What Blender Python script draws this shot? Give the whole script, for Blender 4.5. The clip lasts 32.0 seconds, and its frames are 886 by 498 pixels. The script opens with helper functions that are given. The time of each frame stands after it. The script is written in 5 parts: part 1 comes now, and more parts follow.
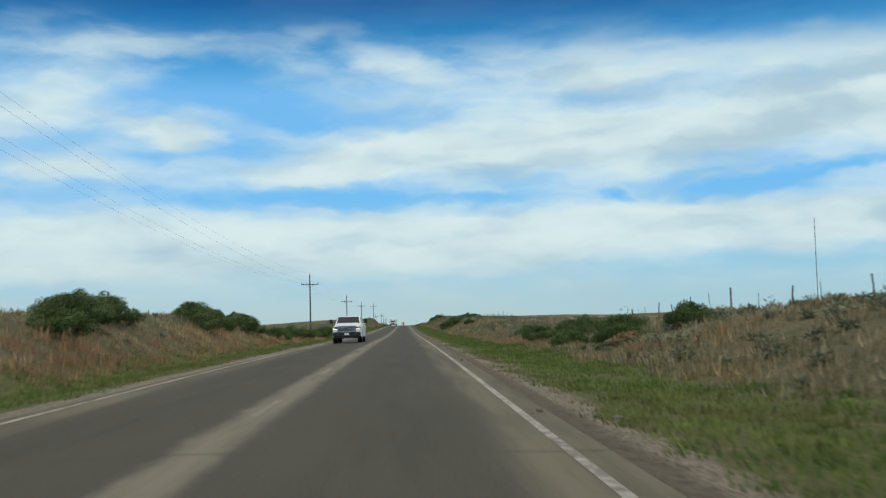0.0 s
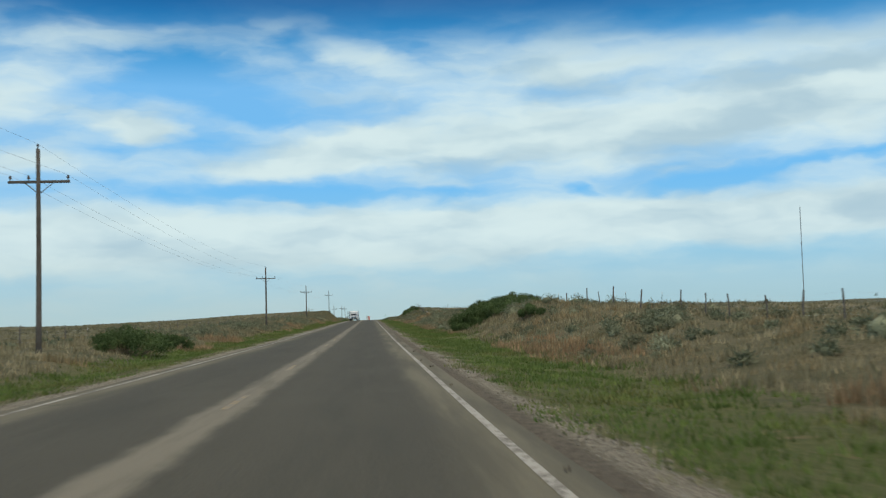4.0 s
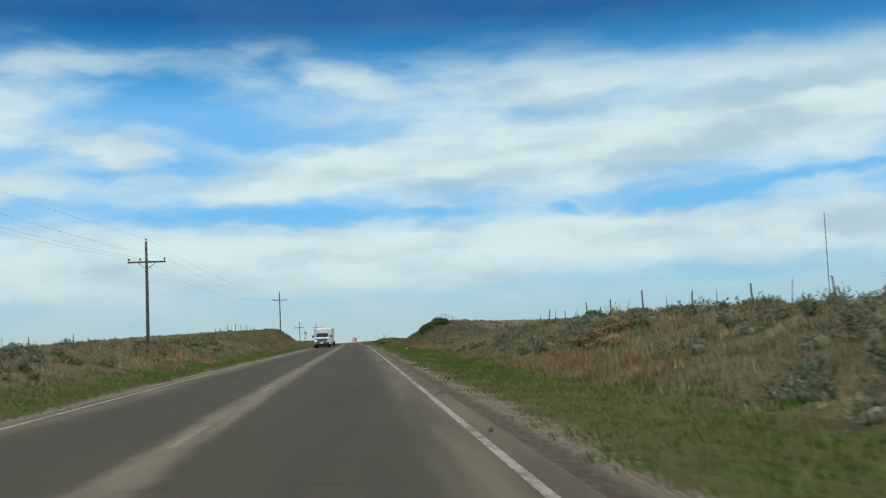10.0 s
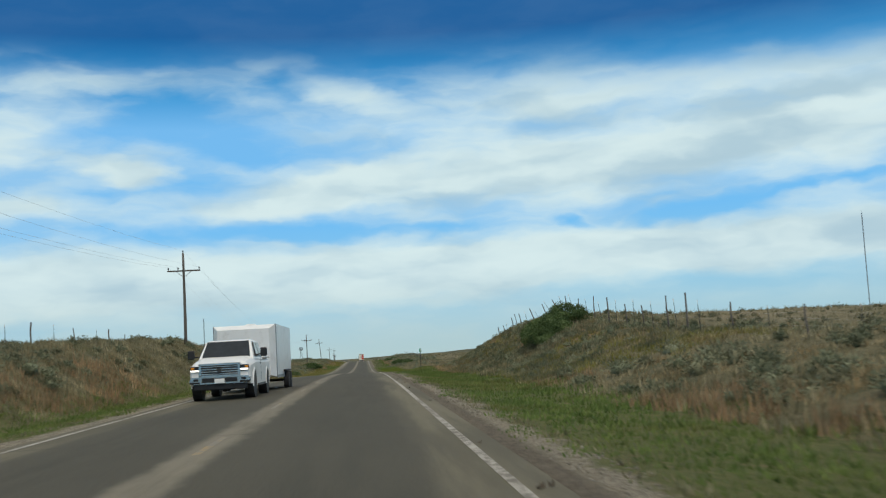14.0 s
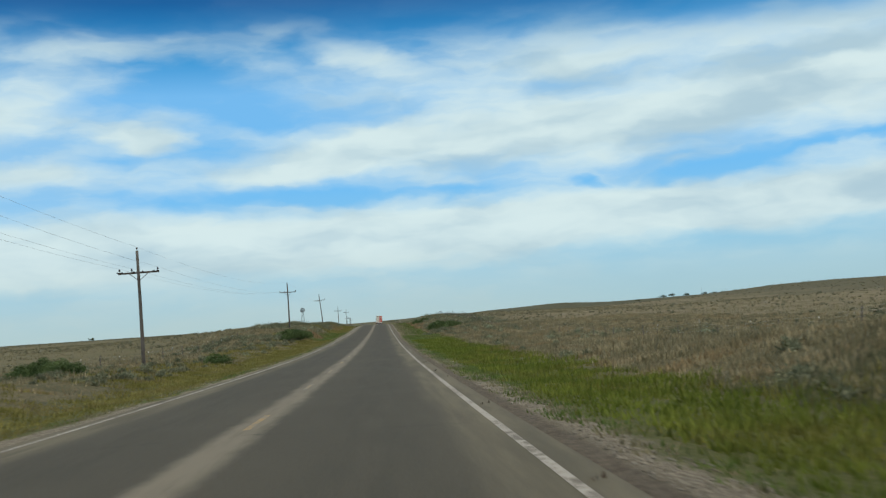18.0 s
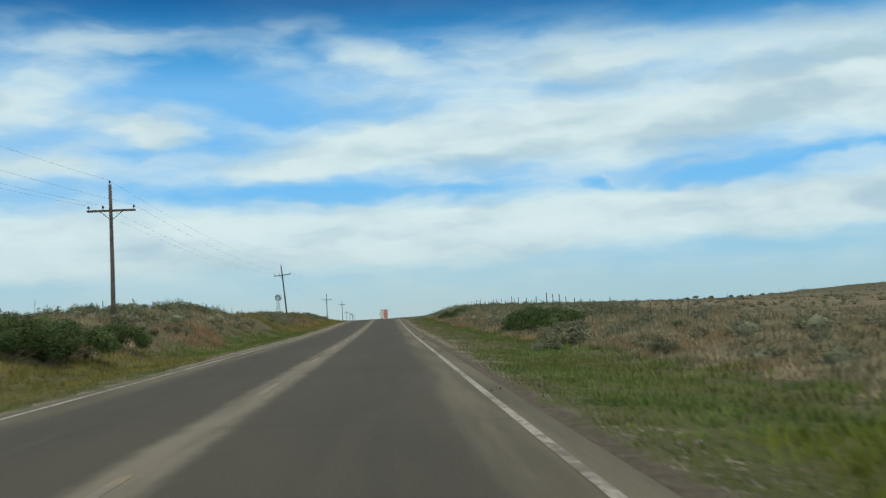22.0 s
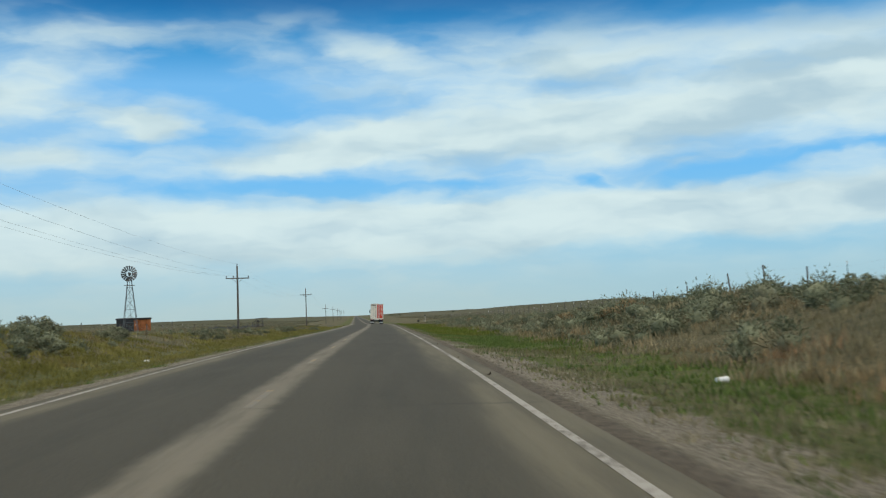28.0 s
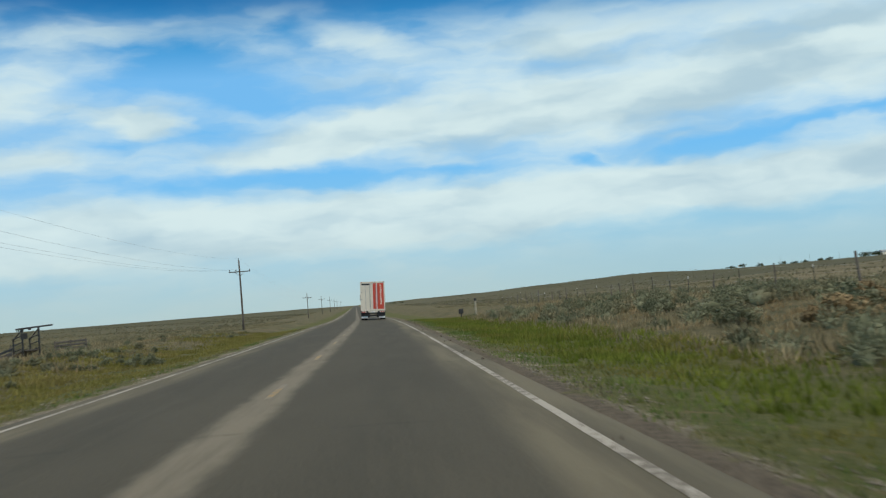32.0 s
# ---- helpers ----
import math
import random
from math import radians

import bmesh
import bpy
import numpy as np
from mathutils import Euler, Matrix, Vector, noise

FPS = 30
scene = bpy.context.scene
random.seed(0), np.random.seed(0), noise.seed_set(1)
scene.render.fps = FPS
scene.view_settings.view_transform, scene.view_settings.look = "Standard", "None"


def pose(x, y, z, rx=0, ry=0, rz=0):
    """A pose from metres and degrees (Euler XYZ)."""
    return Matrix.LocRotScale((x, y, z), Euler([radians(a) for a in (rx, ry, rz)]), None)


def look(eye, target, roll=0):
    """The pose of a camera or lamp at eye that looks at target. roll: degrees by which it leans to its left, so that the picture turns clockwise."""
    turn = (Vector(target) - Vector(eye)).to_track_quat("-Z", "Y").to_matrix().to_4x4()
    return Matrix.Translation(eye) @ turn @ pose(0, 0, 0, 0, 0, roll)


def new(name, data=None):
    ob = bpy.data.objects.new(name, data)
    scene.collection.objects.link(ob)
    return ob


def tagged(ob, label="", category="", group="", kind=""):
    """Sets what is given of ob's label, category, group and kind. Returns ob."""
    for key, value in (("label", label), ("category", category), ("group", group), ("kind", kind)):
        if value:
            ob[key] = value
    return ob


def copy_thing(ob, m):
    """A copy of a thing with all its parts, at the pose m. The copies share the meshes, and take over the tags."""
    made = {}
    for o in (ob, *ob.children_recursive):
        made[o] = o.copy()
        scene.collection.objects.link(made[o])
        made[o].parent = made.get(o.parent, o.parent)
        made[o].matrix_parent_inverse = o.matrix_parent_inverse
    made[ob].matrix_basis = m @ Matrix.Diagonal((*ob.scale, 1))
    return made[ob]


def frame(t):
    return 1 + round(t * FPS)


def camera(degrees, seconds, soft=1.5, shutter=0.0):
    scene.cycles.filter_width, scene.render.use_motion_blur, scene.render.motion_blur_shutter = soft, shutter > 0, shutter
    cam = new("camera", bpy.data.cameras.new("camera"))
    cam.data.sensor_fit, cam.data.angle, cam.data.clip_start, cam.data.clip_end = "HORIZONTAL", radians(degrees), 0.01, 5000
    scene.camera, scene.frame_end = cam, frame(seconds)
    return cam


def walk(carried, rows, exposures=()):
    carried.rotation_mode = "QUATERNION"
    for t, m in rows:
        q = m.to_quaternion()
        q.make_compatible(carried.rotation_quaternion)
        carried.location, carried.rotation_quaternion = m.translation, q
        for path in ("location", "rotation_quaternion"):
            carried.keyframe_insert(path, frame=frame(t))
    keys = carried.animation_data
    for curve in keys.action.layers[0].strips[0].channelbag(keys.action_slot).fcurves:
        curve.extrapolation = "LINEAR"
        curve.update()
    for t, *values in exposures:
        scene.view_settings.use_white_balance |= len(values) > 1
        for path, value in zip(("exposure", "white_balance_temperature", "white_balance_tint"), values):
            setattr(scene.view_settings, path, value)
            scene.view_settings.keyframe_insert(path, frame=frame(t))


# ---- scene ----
# camera: a car's windscreen at about 1.25 m over the road, some 27 m/s
cam = camera(44.0, 32.0, soft=1.2, shutter=0.2)
walk(cam, [
    (0.0, pose(2.03, -1.7, 1.94, 93.96, 1.40, -2.00)),
    (0.5, pose(2.09, 11.8, 1.98, 95.21, 2.73, -1.97)),
    (1.0, pose(2.14, 25.3, 2.03, 94.68, 1.88, -2.24)),
    (1.5, pose(2.16, 38.8, 2.07, 94.41, 2.24, -2.33)),
    (2.0, pose(2.20, 52.3, 2.12, 94.19, 2.43, -2.46)),
    (2.5, pose(2.17, 65.8, 2.12, 93.87, 1.66, -2.96)),
    (3.0, pose(2.18, 79.4, 2.10, 93.39, 1.22, -2.88)),
    (3.5, pose(2.18, 92.9, 2.09, 93.65, 1.21, -3.55)),
    (5.5, pose(2.15, 146.9, 2.09, 93.45, 2.18, -4.07)),
    (6.0, pose(2.15, 160.4, 2.12, 94.02, 2.44, -4.35)),
    (6.5, pose(2.12, 173.9, 2.16, 94.23, 2.11, -4.48)),
    (7.0, pose(2.12, 187.5, 2.23, 94.88, 2.25, -4.16)),
    (7.5, pose(2.06, 201.0, 2.35, 95.34, 2.81, -4.45)),
    (8.0, pose(2.03, 214.5, 2.40, 95.95, 3.02, -4.56)),
    (8.5, pose(2.04, 228.0, 2.46, 96.54, 3.31, -4.36)),
    (9.0, pose(2.05, 241.5, 2.52, 96.49, 3.67, -4.20)),
    (9.5, pose(2.11, 255.0, 2.59, 96.18, 2.83, -4.37)),
    (10.0, pose(2.17, 268.6, 2.65, 94.66, 2.37, -4.47)),
    (10.5, pose(2.17, 282.1, 2.73, 94.97, 2.57, -4.31)),
    (11.0, pose(2.18, 295.6, 2.84, 95.09, 2.52, -4.32)),
    (11.5, pose(2.25, 309.1, 2.90, 95.12, 2.75, -4.25)),
    (12.0, pose(2.29, 322.6, 2.98, 95.09, 3.10, -4.15)),
    (12.5, pose(2.31, 336.1, 3.02, 95.44, 2.77, -4.42)),
    (13.0, pose(2.31, 349.6, 3.07, 95.43, 3.41, -4.62)),
    (13.5, pose(2.29, 363.1, 3.12, 95.49, 3.12, -4.12)),
    (15.5, pose(2.17, 417.1, 3.40, 95.12, 3.10, -4.08)),
    (16.0, pose(2.15, 430.6, 3.38, 95.08, 3.10, -4.26)),
    (16.5, pose(2.11, 444.2, 3.36, 95.00, 3.20, -4.24)),
    (17.0, pose(2.07, 457.7, 3.31, 94.87, 3.36, -4.26)),
    (17.5, pose(2.08, 471.2, 3.15, 94.66, 3.35, -3.61)),
    (18.0, pose(2.10, 484.7, 3.02, 93.53, 3.89, -3.16)),
    (18.5, pose(2.10, 498.2, 2.76, 93.38, 3.73, -3.08)),
    (19.0, pose(2.12, 511.7, 2.57, 92.81, 2.69, -3.09)),
    (19.5, pose(2.13, 525.2, 2.44, 92.74, 3.11, -2.79)),
    (20.0, pose(2.17, 538.7, 2.33, 93.20, 3.27, -2.34)),
    (20.5, pose(2.15, 552.2, 2.23, 93.15, 2.88, -2.22)),
    (21.0, pose(2.14, 565.8, 2.13, 92.81, 2.50, -2.27)),
    (21.5, pose(2.14, 579.3, 2.11, 92.89, 2.17, -2.54)),
    (22.0, pose(2.14, 592.8, 2.08, 93.50, 2.62, -2.85)),
    (22.5, pose(2.14, 606.3, 2.11, 93.67, 1.43, -3.06)),
    (23.0, pose(2.14, 619.8, 2.17, 93.66, 2.00, -3.25)),
    (23.5, pose(2.15, 633.3, 2.22, 93.78, 2.14, -3.40)),
    (24.0, pose(2.14, 646.8, 2.24, 93.71, 1.73, -3.42)),
    (24.5, pose(2.10, 660.3, 2.30, 93.84, 1.90, -3.42)),
    (25.0, pose(2.03, 673.8, 2.40, 93.95, 1.91, -3.39)),
    (25.5, pose(2.02, 687.4, 2.51, 93.94, 2.46, -3.10)),
    (27.5, pose(1.83, 741.4, 3.13, 93.84, 3.19, -2.86)),
    (28.0, pose(1.80, 754.9, 3.23, 93.28, 2.06, -3.17)),
    (28.5, pose(1.77, 768.4, 3.30, 93.39, 2.11, -3.19)),
    (29.0, pose(1.66, 781.9, 3.36, 92.90, 2.78, -3.51)),
    (29.5, pose(1.72, 795.4, 3.33, 93.01, 3.36, -2.97)),
    (30.0, pose(1.72, 808.9, 3.31, 92.42, 3.52, -3.34)),
    (30.5, pose(1.76, 822.4, 3.22, 92.30, 3.97, -3.38)),
    (31.0, pose(1.80, 835.8, 3.11, 92.31, 3.50, -3.22)),
    (31.5, pose(1.80, 849.3, 3.09, 92.35, 3.55, -3.04)),
    (32.0, pose(1.80, 862.8, 3.05, 92.54, 4.65, -3.13)),
])

# ---------- world, sun ----------
def node(nt, kind, **kw):
    n = nt.nodes.new(kind)
    for k, v in kw.items():
        setattr(n, k, v)
    return n


def put(nt, sock, v):
    if isinstance(v, bpy.types.NodeSocket):
        nt.links.new(v, sock)
    elif v is not None:
        sock.default_value = v


def calc(nt, op, a, b=None, c=None, clamp=False):
    n = node(nt, "ShaderNodeMath", operation=op, use_clamp=clamp)
    for s, v in zip(n.inputs, (a, b, c)):
        put(nt, s, v)
    return n.outputs[0]


def vcalc(nt, op, a, b=None, out=0):
    n = node(nt, "ShaderNodeVectorMath", operation=op)
    put(nt, n.inputs[0], a)
    put(nt, n.inputs[1], b)
    return n.outputs[out]


def blend(nt, f, a, b, how="MIX"):
    n = node(nt, "ShaderNodeMix", data_type="RGBA", blend_type=how)
    put(nt, n.inputs[0], f)
    for s, v in ((n.inputs[6], a), (n.inputs[7], b)):
        put(nt, s, (*v, 1) if isinstance(v, tuple) and len(v) == 3 else v)
    return n.outputs[2]


def span(nt, v, a, b, lo=0.0, hi=1.0, smooth=True):
    n = node(nt, "ShaderNodeMapRange", interpolation_type="SMOOTHSTEP" if smooth else "LINEAR")
    for s, x in zip(n.inputs, (v, a, b, lo, hi)):
        put(nt, s, x)
    return n.outputs[0]


def fuzz(nt, vec, scale, detail=4.0, rough=0.55, dist=0.0, col=False):
    n = node(nt, "ShaderNodeTexNoise")
    put(nt, n.inputs["Vector"], vec)
    n.inputs["Scale"].default_value, n.inputs["Detail"].default_value = scale, detail
    n.inputs["Roughness"].default_value, n.inputs["Distortion"].default_value = rough, dist
    return n.outputs[1 if col else 0]


SUN_AZ, SUN_EL = 166.0, 40.0   # degrees: clockwise from the road's direction, above the horizon

w = bpy.data.worlds.new("sky")
scene.world = w
w.use_nodes = True
nt = w.node_tree
bg = nt.nodes["Background"]
nish = node(nt, "ShaderNodeTexSky", sky_type="NISHITA", sun_disc=False, sun_elevation=radians(SUN_EL), sun_rotation=radians(SUN_AZ))
blue = vcalc(nt, "SCALE", nish.outputs[0])
blue.node.inputs[3].default_value = 0.10
tc = node(nt, "ShaderNodeTexCoord")
way = vcalc(nt, "NORMALIZE", tc.outputs["Generated"])
sep = node(nt, "ShaderNodeSeparateXYZ")
put(nt, sep.inputs[0], way)
az = calc(nt, "MULTIPLY", calc(nt, "ARCTAN2", sep.outputs[0], sep.outputs[1]), 57.2958)
el = calc(nt, "MULTIPLY", calc(nt, "ARCSINE", sep.outputs[2]), 57.2958)
comb = node(nt, "ShaderNodeCombineXYZ")
put(nt, comb.inputs[0], az)
put(nt, comb.inputs[1], el)
flat = vcalc(nt, "MULTIPLY", comb.outputs[0], (0.45, 1.0, 1.0))
warp = vcalc(nt, "SUBTRACT", fuzz(nt, flat, 0.5, 2.5, 0.45, col=True), (0.5, 0.5, 0.5))
warp = vcalc(nt, "MULTIPLY", warp, (2.8, 1.0, 0.0))
curl = vcalc(nt, "SUBTRACT", fuzz(nt, vcalc(nt, "ADD", flat, (7.0, 3.0, 0.0)), 1.3, 3.0, 0.5, col=True), (0.5, 0.5, 0.5))
curl = vcalc(nt, "MULTIPLY", curl, (1.7, 0.6, 0.0))
here = vcalc(nt, "ADD", vcalc(nt, "ADD", comb.outputs[0], warp), curl)


def puff(a, e, ra, re, tilt):
    """1 in the middle of a lens-shaped cloud, 0 at its edge: azimuth, elevation, half sizes and tilt in degrees."""
    m = node(nt, "ShaderNodeMapping", vector_type="TEXTURE")
    put(nt, m.inputs[0], here)
    m.inputs[1].default_value = (a, e, 0)
    m.inputs[2].default_value = (0, 0, radians(tilt))
    m.inputs[3].default_value = (ra, re, 1)
    return calc(nt, "SUBTRACT", 1.0, vcalc(nt, "LENGTH", m.outputs[0], out=1), clamp=True)


CLOUDS = [  # az, el, half width, half height, tilt, weight
    (-2, 4.3, 60, 2.1, 0.5, 2.3), (-15, 4.6, 16, 1.9, 0, 0.9), (24, 5.0, 14, 1.3, 4, 0.9), (6, 5.2, 14, 0.8, 1, 0.6),
    (-2.5, 8.8, 6.5, 1.5, 9, 1.7), (5, 9.3, 8, 2.0, 9, 1.6), (14, 9.6, 10, 2.5, 7, 1.8), (24, 10.2, 9, 2.6, 5, 1.6), (-4.5, 7.9, 6, 0.6, 0, 0.8),
    (-11.7, 10.0, 3.2, 0.9, -6, 2.1), (-16.8, 8.4, 5.0, 0.8, 0, 1.2), (-18, 11.4, 6, 1.9, 4, 1.0), (-13.5, 14.6, 6, 1.2, 3, 0.8),
    (-1.5, 14.3, 7.0, 0.95, -22, 1.4), (15, 13.5, 13, 1.9, 1, 1.6), (25, 13.4, 9, 2.8, 0, 1.2), (8, 12.0, 8, 1.0, 6, 0.7), (4, 16.2, 12, 1.0, -6, 0.4)]
HOLES = [(18.6, 6.75, 5.2, 0.75, 8, 1.9), (25.0, 7.5, 4.5, 0.35, 6, 1.0), (-3.4, 6.75, 5.6, 0.6, -3, 1.6), (4.2, 6.6, 4.0, 0.4, 2, 1.0), (10.7, 6.5, 1.5, 0.4, -18, 1.2),
         (-10.5, 6.8, 5.5, 0.6, 0, 0.7), (-8.4, 9.5, 2.6, 0.75, 8, 0.9), (-8.0, 12.3, 7.0, 1.9, -16, 1.35), (-6.5, 10.8, 4.5, 0.8, -6, 0.8), (-12.5, 11.8, 4.5, 0.9, 4, 0.9), (-13.5, 8.9, 3.0, 0.5, 4, 0.8),
         (19, 3.0, 15, 1.1, 0, 1.0), (20, 4.35, 9, 0.28, 1, 0.7), (9, 5.0, 5, 0.3, 0, 0.45), (-12, 16.5, 8, 1.0, 0, 0.8)]
GREYS = [(25, 5.2, 11, 2.2, 2, 0.3), (24, 14.6, 11, 1.6, 0, 0.8), (19, 9.3, 9, 1.3, 7, 1.0), (7, 8.3, 7, 0.7, 5, 0.6), (23, 11.9, 8, 0.9, 2, 0.9), (11, 11.6, 7, 0.7, 4, 0.5), (12, 14.9, 10, 0.8, 0, 0.6), (-14, 3.6, 10, 1.2, 0, 0.5)]
dens = 0.0
for *shape, weight in CLOUDS:
    dens = calc(nt, "MULTIPLY_ADD", puff(*shape), weight, dens)
for *shape, weight in HOLES:
    dens = calc(nt, "MULTIPLY_ADD", puff(*shape), -weight, dens)
wisps = fuzz(nt, vcalc(nt, "MULTIPLY", here, (0.28, 1.0, 1.0)), 0.8, 4.5, 0.52)
dens = calc(nt, "ADD", dens, span(nt, wisps, 0.3, 0.72, -0.28, 0.38))
dens = calc(nt, "ADD", dens, span(nt, el, 19.0, 34.0, 0.0, 1.2))
mask = span(nt, dens, -1.0, 1.35)
tone = fuzz(nt, vcalc(nt, "MULTIPLY", here, (0.3, 1.0, 1.0)), 0.5, 3.5, 0.5)
grey = calc(nt, "MULTIPLY", tone, 1.0)
for *shape, weight in GREYS:
    grey = calc(nt, "MULTIPLY_ADD", puff(*shape), -0.45 * weight, grey)
cloud = blend(nt, span(nt, grey, 0.18, 0.62), (0.43, 0.60, 0.69), (0.67, 0.82, 0.835))
haze = blend(nt, span(nt, az, 2.0, 15.0), (0.475, 0.615, 0.625), (0.345, 0.56, 0.645))
cloud = blend(nt, span(nt, el, 0.0, 4.6), haze, cloud)
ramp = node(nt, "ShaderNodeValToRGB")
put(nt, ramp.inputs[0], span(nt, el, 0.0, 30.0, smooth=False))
# stops from 0.47 up put the windscreen's tint into the sky colour
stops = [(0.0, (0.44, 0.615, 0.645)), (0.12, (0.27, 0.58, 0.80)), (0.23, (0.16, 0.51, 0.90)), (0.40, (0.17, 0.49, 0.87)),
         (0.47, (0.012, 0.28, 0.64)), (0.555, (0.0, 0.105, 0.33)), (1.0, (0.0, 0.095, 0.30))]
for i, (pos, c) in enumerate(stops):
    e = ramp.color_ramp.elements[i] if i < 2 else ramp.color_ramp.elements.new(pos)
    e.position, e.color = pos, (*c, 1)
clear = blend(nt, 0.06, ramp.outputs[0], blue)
# windscreen tint painted as a blue sky band between the decks; cloud fades there
tint_band = calc(nt, "MULTIPLY", span(nt, calc(nt, "ADD", el, span(nt, tone, 0.3, 0.7, -0.6, 0.6)), calc(nt, "MULTIPLY_ADD", az, -0.055, 12.5), 16.3), span(nt, el, 22.0, 34.0, 1.0, 0.0))
mask = calc(nt, "MULTIPLY", mask, span(nt, tint_band, 0.0, 1.0, 1.0, 0.05))
# unseen warm bright cloud overhead, added to light the ground
cloud = blend(nt, span(nt, el, 30.0, 55.0), cloud, (1.12, 1.04, 0.92))
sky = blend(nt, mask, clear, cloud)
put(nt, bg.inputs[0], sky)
bg.inputs[1].default_value = 1.0

sun = new("sun", bpy.data.lights.new("sun", "SUN"))
sun.data.energy, sun.data.angle, sun.data.color = 0.95, radians(16), (1.0, 0.90, 0.74)
sd = Vector((math.sin(radians(SUN_AZ)) * math.cos(radians(SUN_EL)), math.cos(radians(SUN_AZ)) * math.cos(radians(SUN_EL)), math.sin(radians(SUN_EL))))
sun.matrix_world = look((sd.x * 50, sd.y * 50, 60), (0, 0, 60 - sd.z * 50))


# ---------- materials ----------
def material(name, rough=0.8, metal=0.0):
    m = bpy.data.materials.new(name)
    m.use_nodes = True
    b = m.node_tree.nodes["Principled BSDF"]
    b.inputs["Roughness"].default_value, b.inputs["Metallic"].default_value = rough, metal
    b.inputs["Specular IOR Level"].default_value = 0.3
    return m, m.node_tree, b


def bump(nt, b, h, strength, dist):
    n = node(nt, "ShaderNodeBump")
    n.inputs["Strength"].default_value, n.inputs["Distance"].default_value = strength, dist
    put(nt, n.inputs["Height"], h)
    nt.links.new(n.outputs[0], b.inputs["Normal"])


def simple(name, c, rough=0.6, metal=0.0, vary=0.18, scale=3.0, dirt=None):
    """A painted or raw surface with mottling and some dirt."""
    m, nt, b = material(name, rough, metal)
    p = node(nt, "ShaderNodeTexCoord").outputs["Object"]
    n = fuzz(nt, p, scale, 6.0, 0.65)
    col = blend(nt, span(nt, n, 0.3, 0.7), tuple(x * (1 - vary) for x in c), tuple(min(1, x * (1 + vary)) for x in c))
    if dirt:
        col = blend(nt, calc(nt, "MULTIPLY", span(nt, fuzz(nt, p, scale * 2.7, 5.0, 0.7), 0.48, 0.75), 0.6), col, dirt)
    put(nt, b.inputs["Base Color"], col)
    bump(nt, b, n, 0.15, 0.01)
    return m


def foliage(name, c1, c2, c3=None, depth=0.5, rough=0.0):
    """Leaves or blades: each island has its own tint; c3 turns up here and there in patches."""
    m, nt, b = material(name, 0.75)
    g = node(nt, "ShaderNodeNewGeometry")
    col = blend(nt, g.outputs["Random Per Island"], c1, c2)
    if c3:
        col = blend(nt, span(nt, fuzz(nt, g.outputs["Position"], 0.22, 4.0, 0.6), 0.47, 0.63), col, c3)
    col = blend(nt, span(nt, fuzz(nt, g.outputs["Position"], 0.9, 3.0), 0.35, 0.7, 0.0, 0.45), col, tuple(x * 0.72 for x in c1))
    col = blend(nt, span(nt, fuzz(nt, g.outputs["Position"], 16.0, 3.0, 0.7), 0.40, 0.62, 0.55, 0.0), col, tuple(x * depth for x in c1))
    col = blend(nt, span(nt, fuzz(nt, vcalc(nt, "ADD", g.outputs["Position"], (31.0, 17.0, 5.0)), 0.75, 3.0, 0.6), 0.48, 0.66, 0.0, 0.7), col, tuple(min(1, x * 1.28) for x in c2))
    put(nt, b.inputs["Base Color"], col)
    b.inputs["Specular IOR Level"].default_value = 0.12
    if rough:
        bump(nt, b, fuzz(nt, g.outputs["Position"], 14.0, 4.0, 0.7), 1.0, rough)
    return m


M_GREEN = foliage("verge_grass", (0.088, 0.142, 0.034), (0.158, 0.205, 0.058), (0.208, 0.180, 0.069), 0.75)
M_LIME = foliage("meadow_grass", (0.105, 0.145, 0.020), (0.172, 0.20, 0.034), (0.22, 0.185, 0.055), 0.8)
M_OLIVE = foliage("olive_grass", (0.155, 0.15, 0.035), (0.245, 0.22, 0.07), (0.28, 0.225, 0.09), 0.8)
M_BANK = foliage("bank_grass", (0.10, 0.112, 0.06), (0.19, 0.19, 0.11), (0.20, 0.168, 0.098), 0.75)
M_RUSSET = foliage("russet_grass", (0.23, 0.15, 0.082), (0.40, 0.272, 0.155), (0.34, 0.255, 0.15), 0.75)
M_BRUSH = foliage("plain_brush", (0.12, 0.118, 0.07), (0.20, 0.185, 0.12), None, 0.75)
M_PASTURE = foliage("pasture_grass", (0.17, 0.155, 0.085), (0.29, 0.255, 0.16), (0.20, 0.19, 0.10), 0.8)
M_DRY = foliage("dry_grass", (0.175, 0.16, 0.09), (0.35, 0.30, 0.185), (0.36, 0.255, 0.135), 0.8)
M_SAGE = foliage("sage_leaf", (0.13, 0.148, 0.088), (0.235, 0.248, 0.158), (0.225, 0.205, 0.128), 0.75)
M_SHRUB = foliage("shrub_leaf", (0.06, 0.10, 0.033), (0.115, 0.16, 0.06))
M_WEED = foliage("dry_weed", (0.22, 0.16, 0.085), (0.38, 0.285, 0.155), None, 0.7)
M_TREE = foliage("tree_leaf", (0.04, 0.06, 0.025), (0.08, 0.10, 0.045))
M_STEM = simple("twig_bark", (0.14, 0.11, 0.08), 0.9)
M_POLE = simple("weathered_pole_wood", (0.12, 0.105, 0.09), 0.9, vary=0.3, scale=1.4)
M_POST = simple("grey_post_wood", (0.13, 0.115, 0.10), 0.9, vary=0.35, scale=4)
M_STEEL = simple("galvanised_steel", (0.30, 0.32, 0.33), 0.5, 0.6)
M_MILL = simple("weathered_mill_steel", (0.15, 0.16, 0.165), 0.6, 0.4)
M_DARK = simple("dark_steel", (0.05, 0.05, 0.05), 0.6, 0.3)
M_WIRE = simple("wire_metal", (0.50, 0.54, 0.57), 0.6)
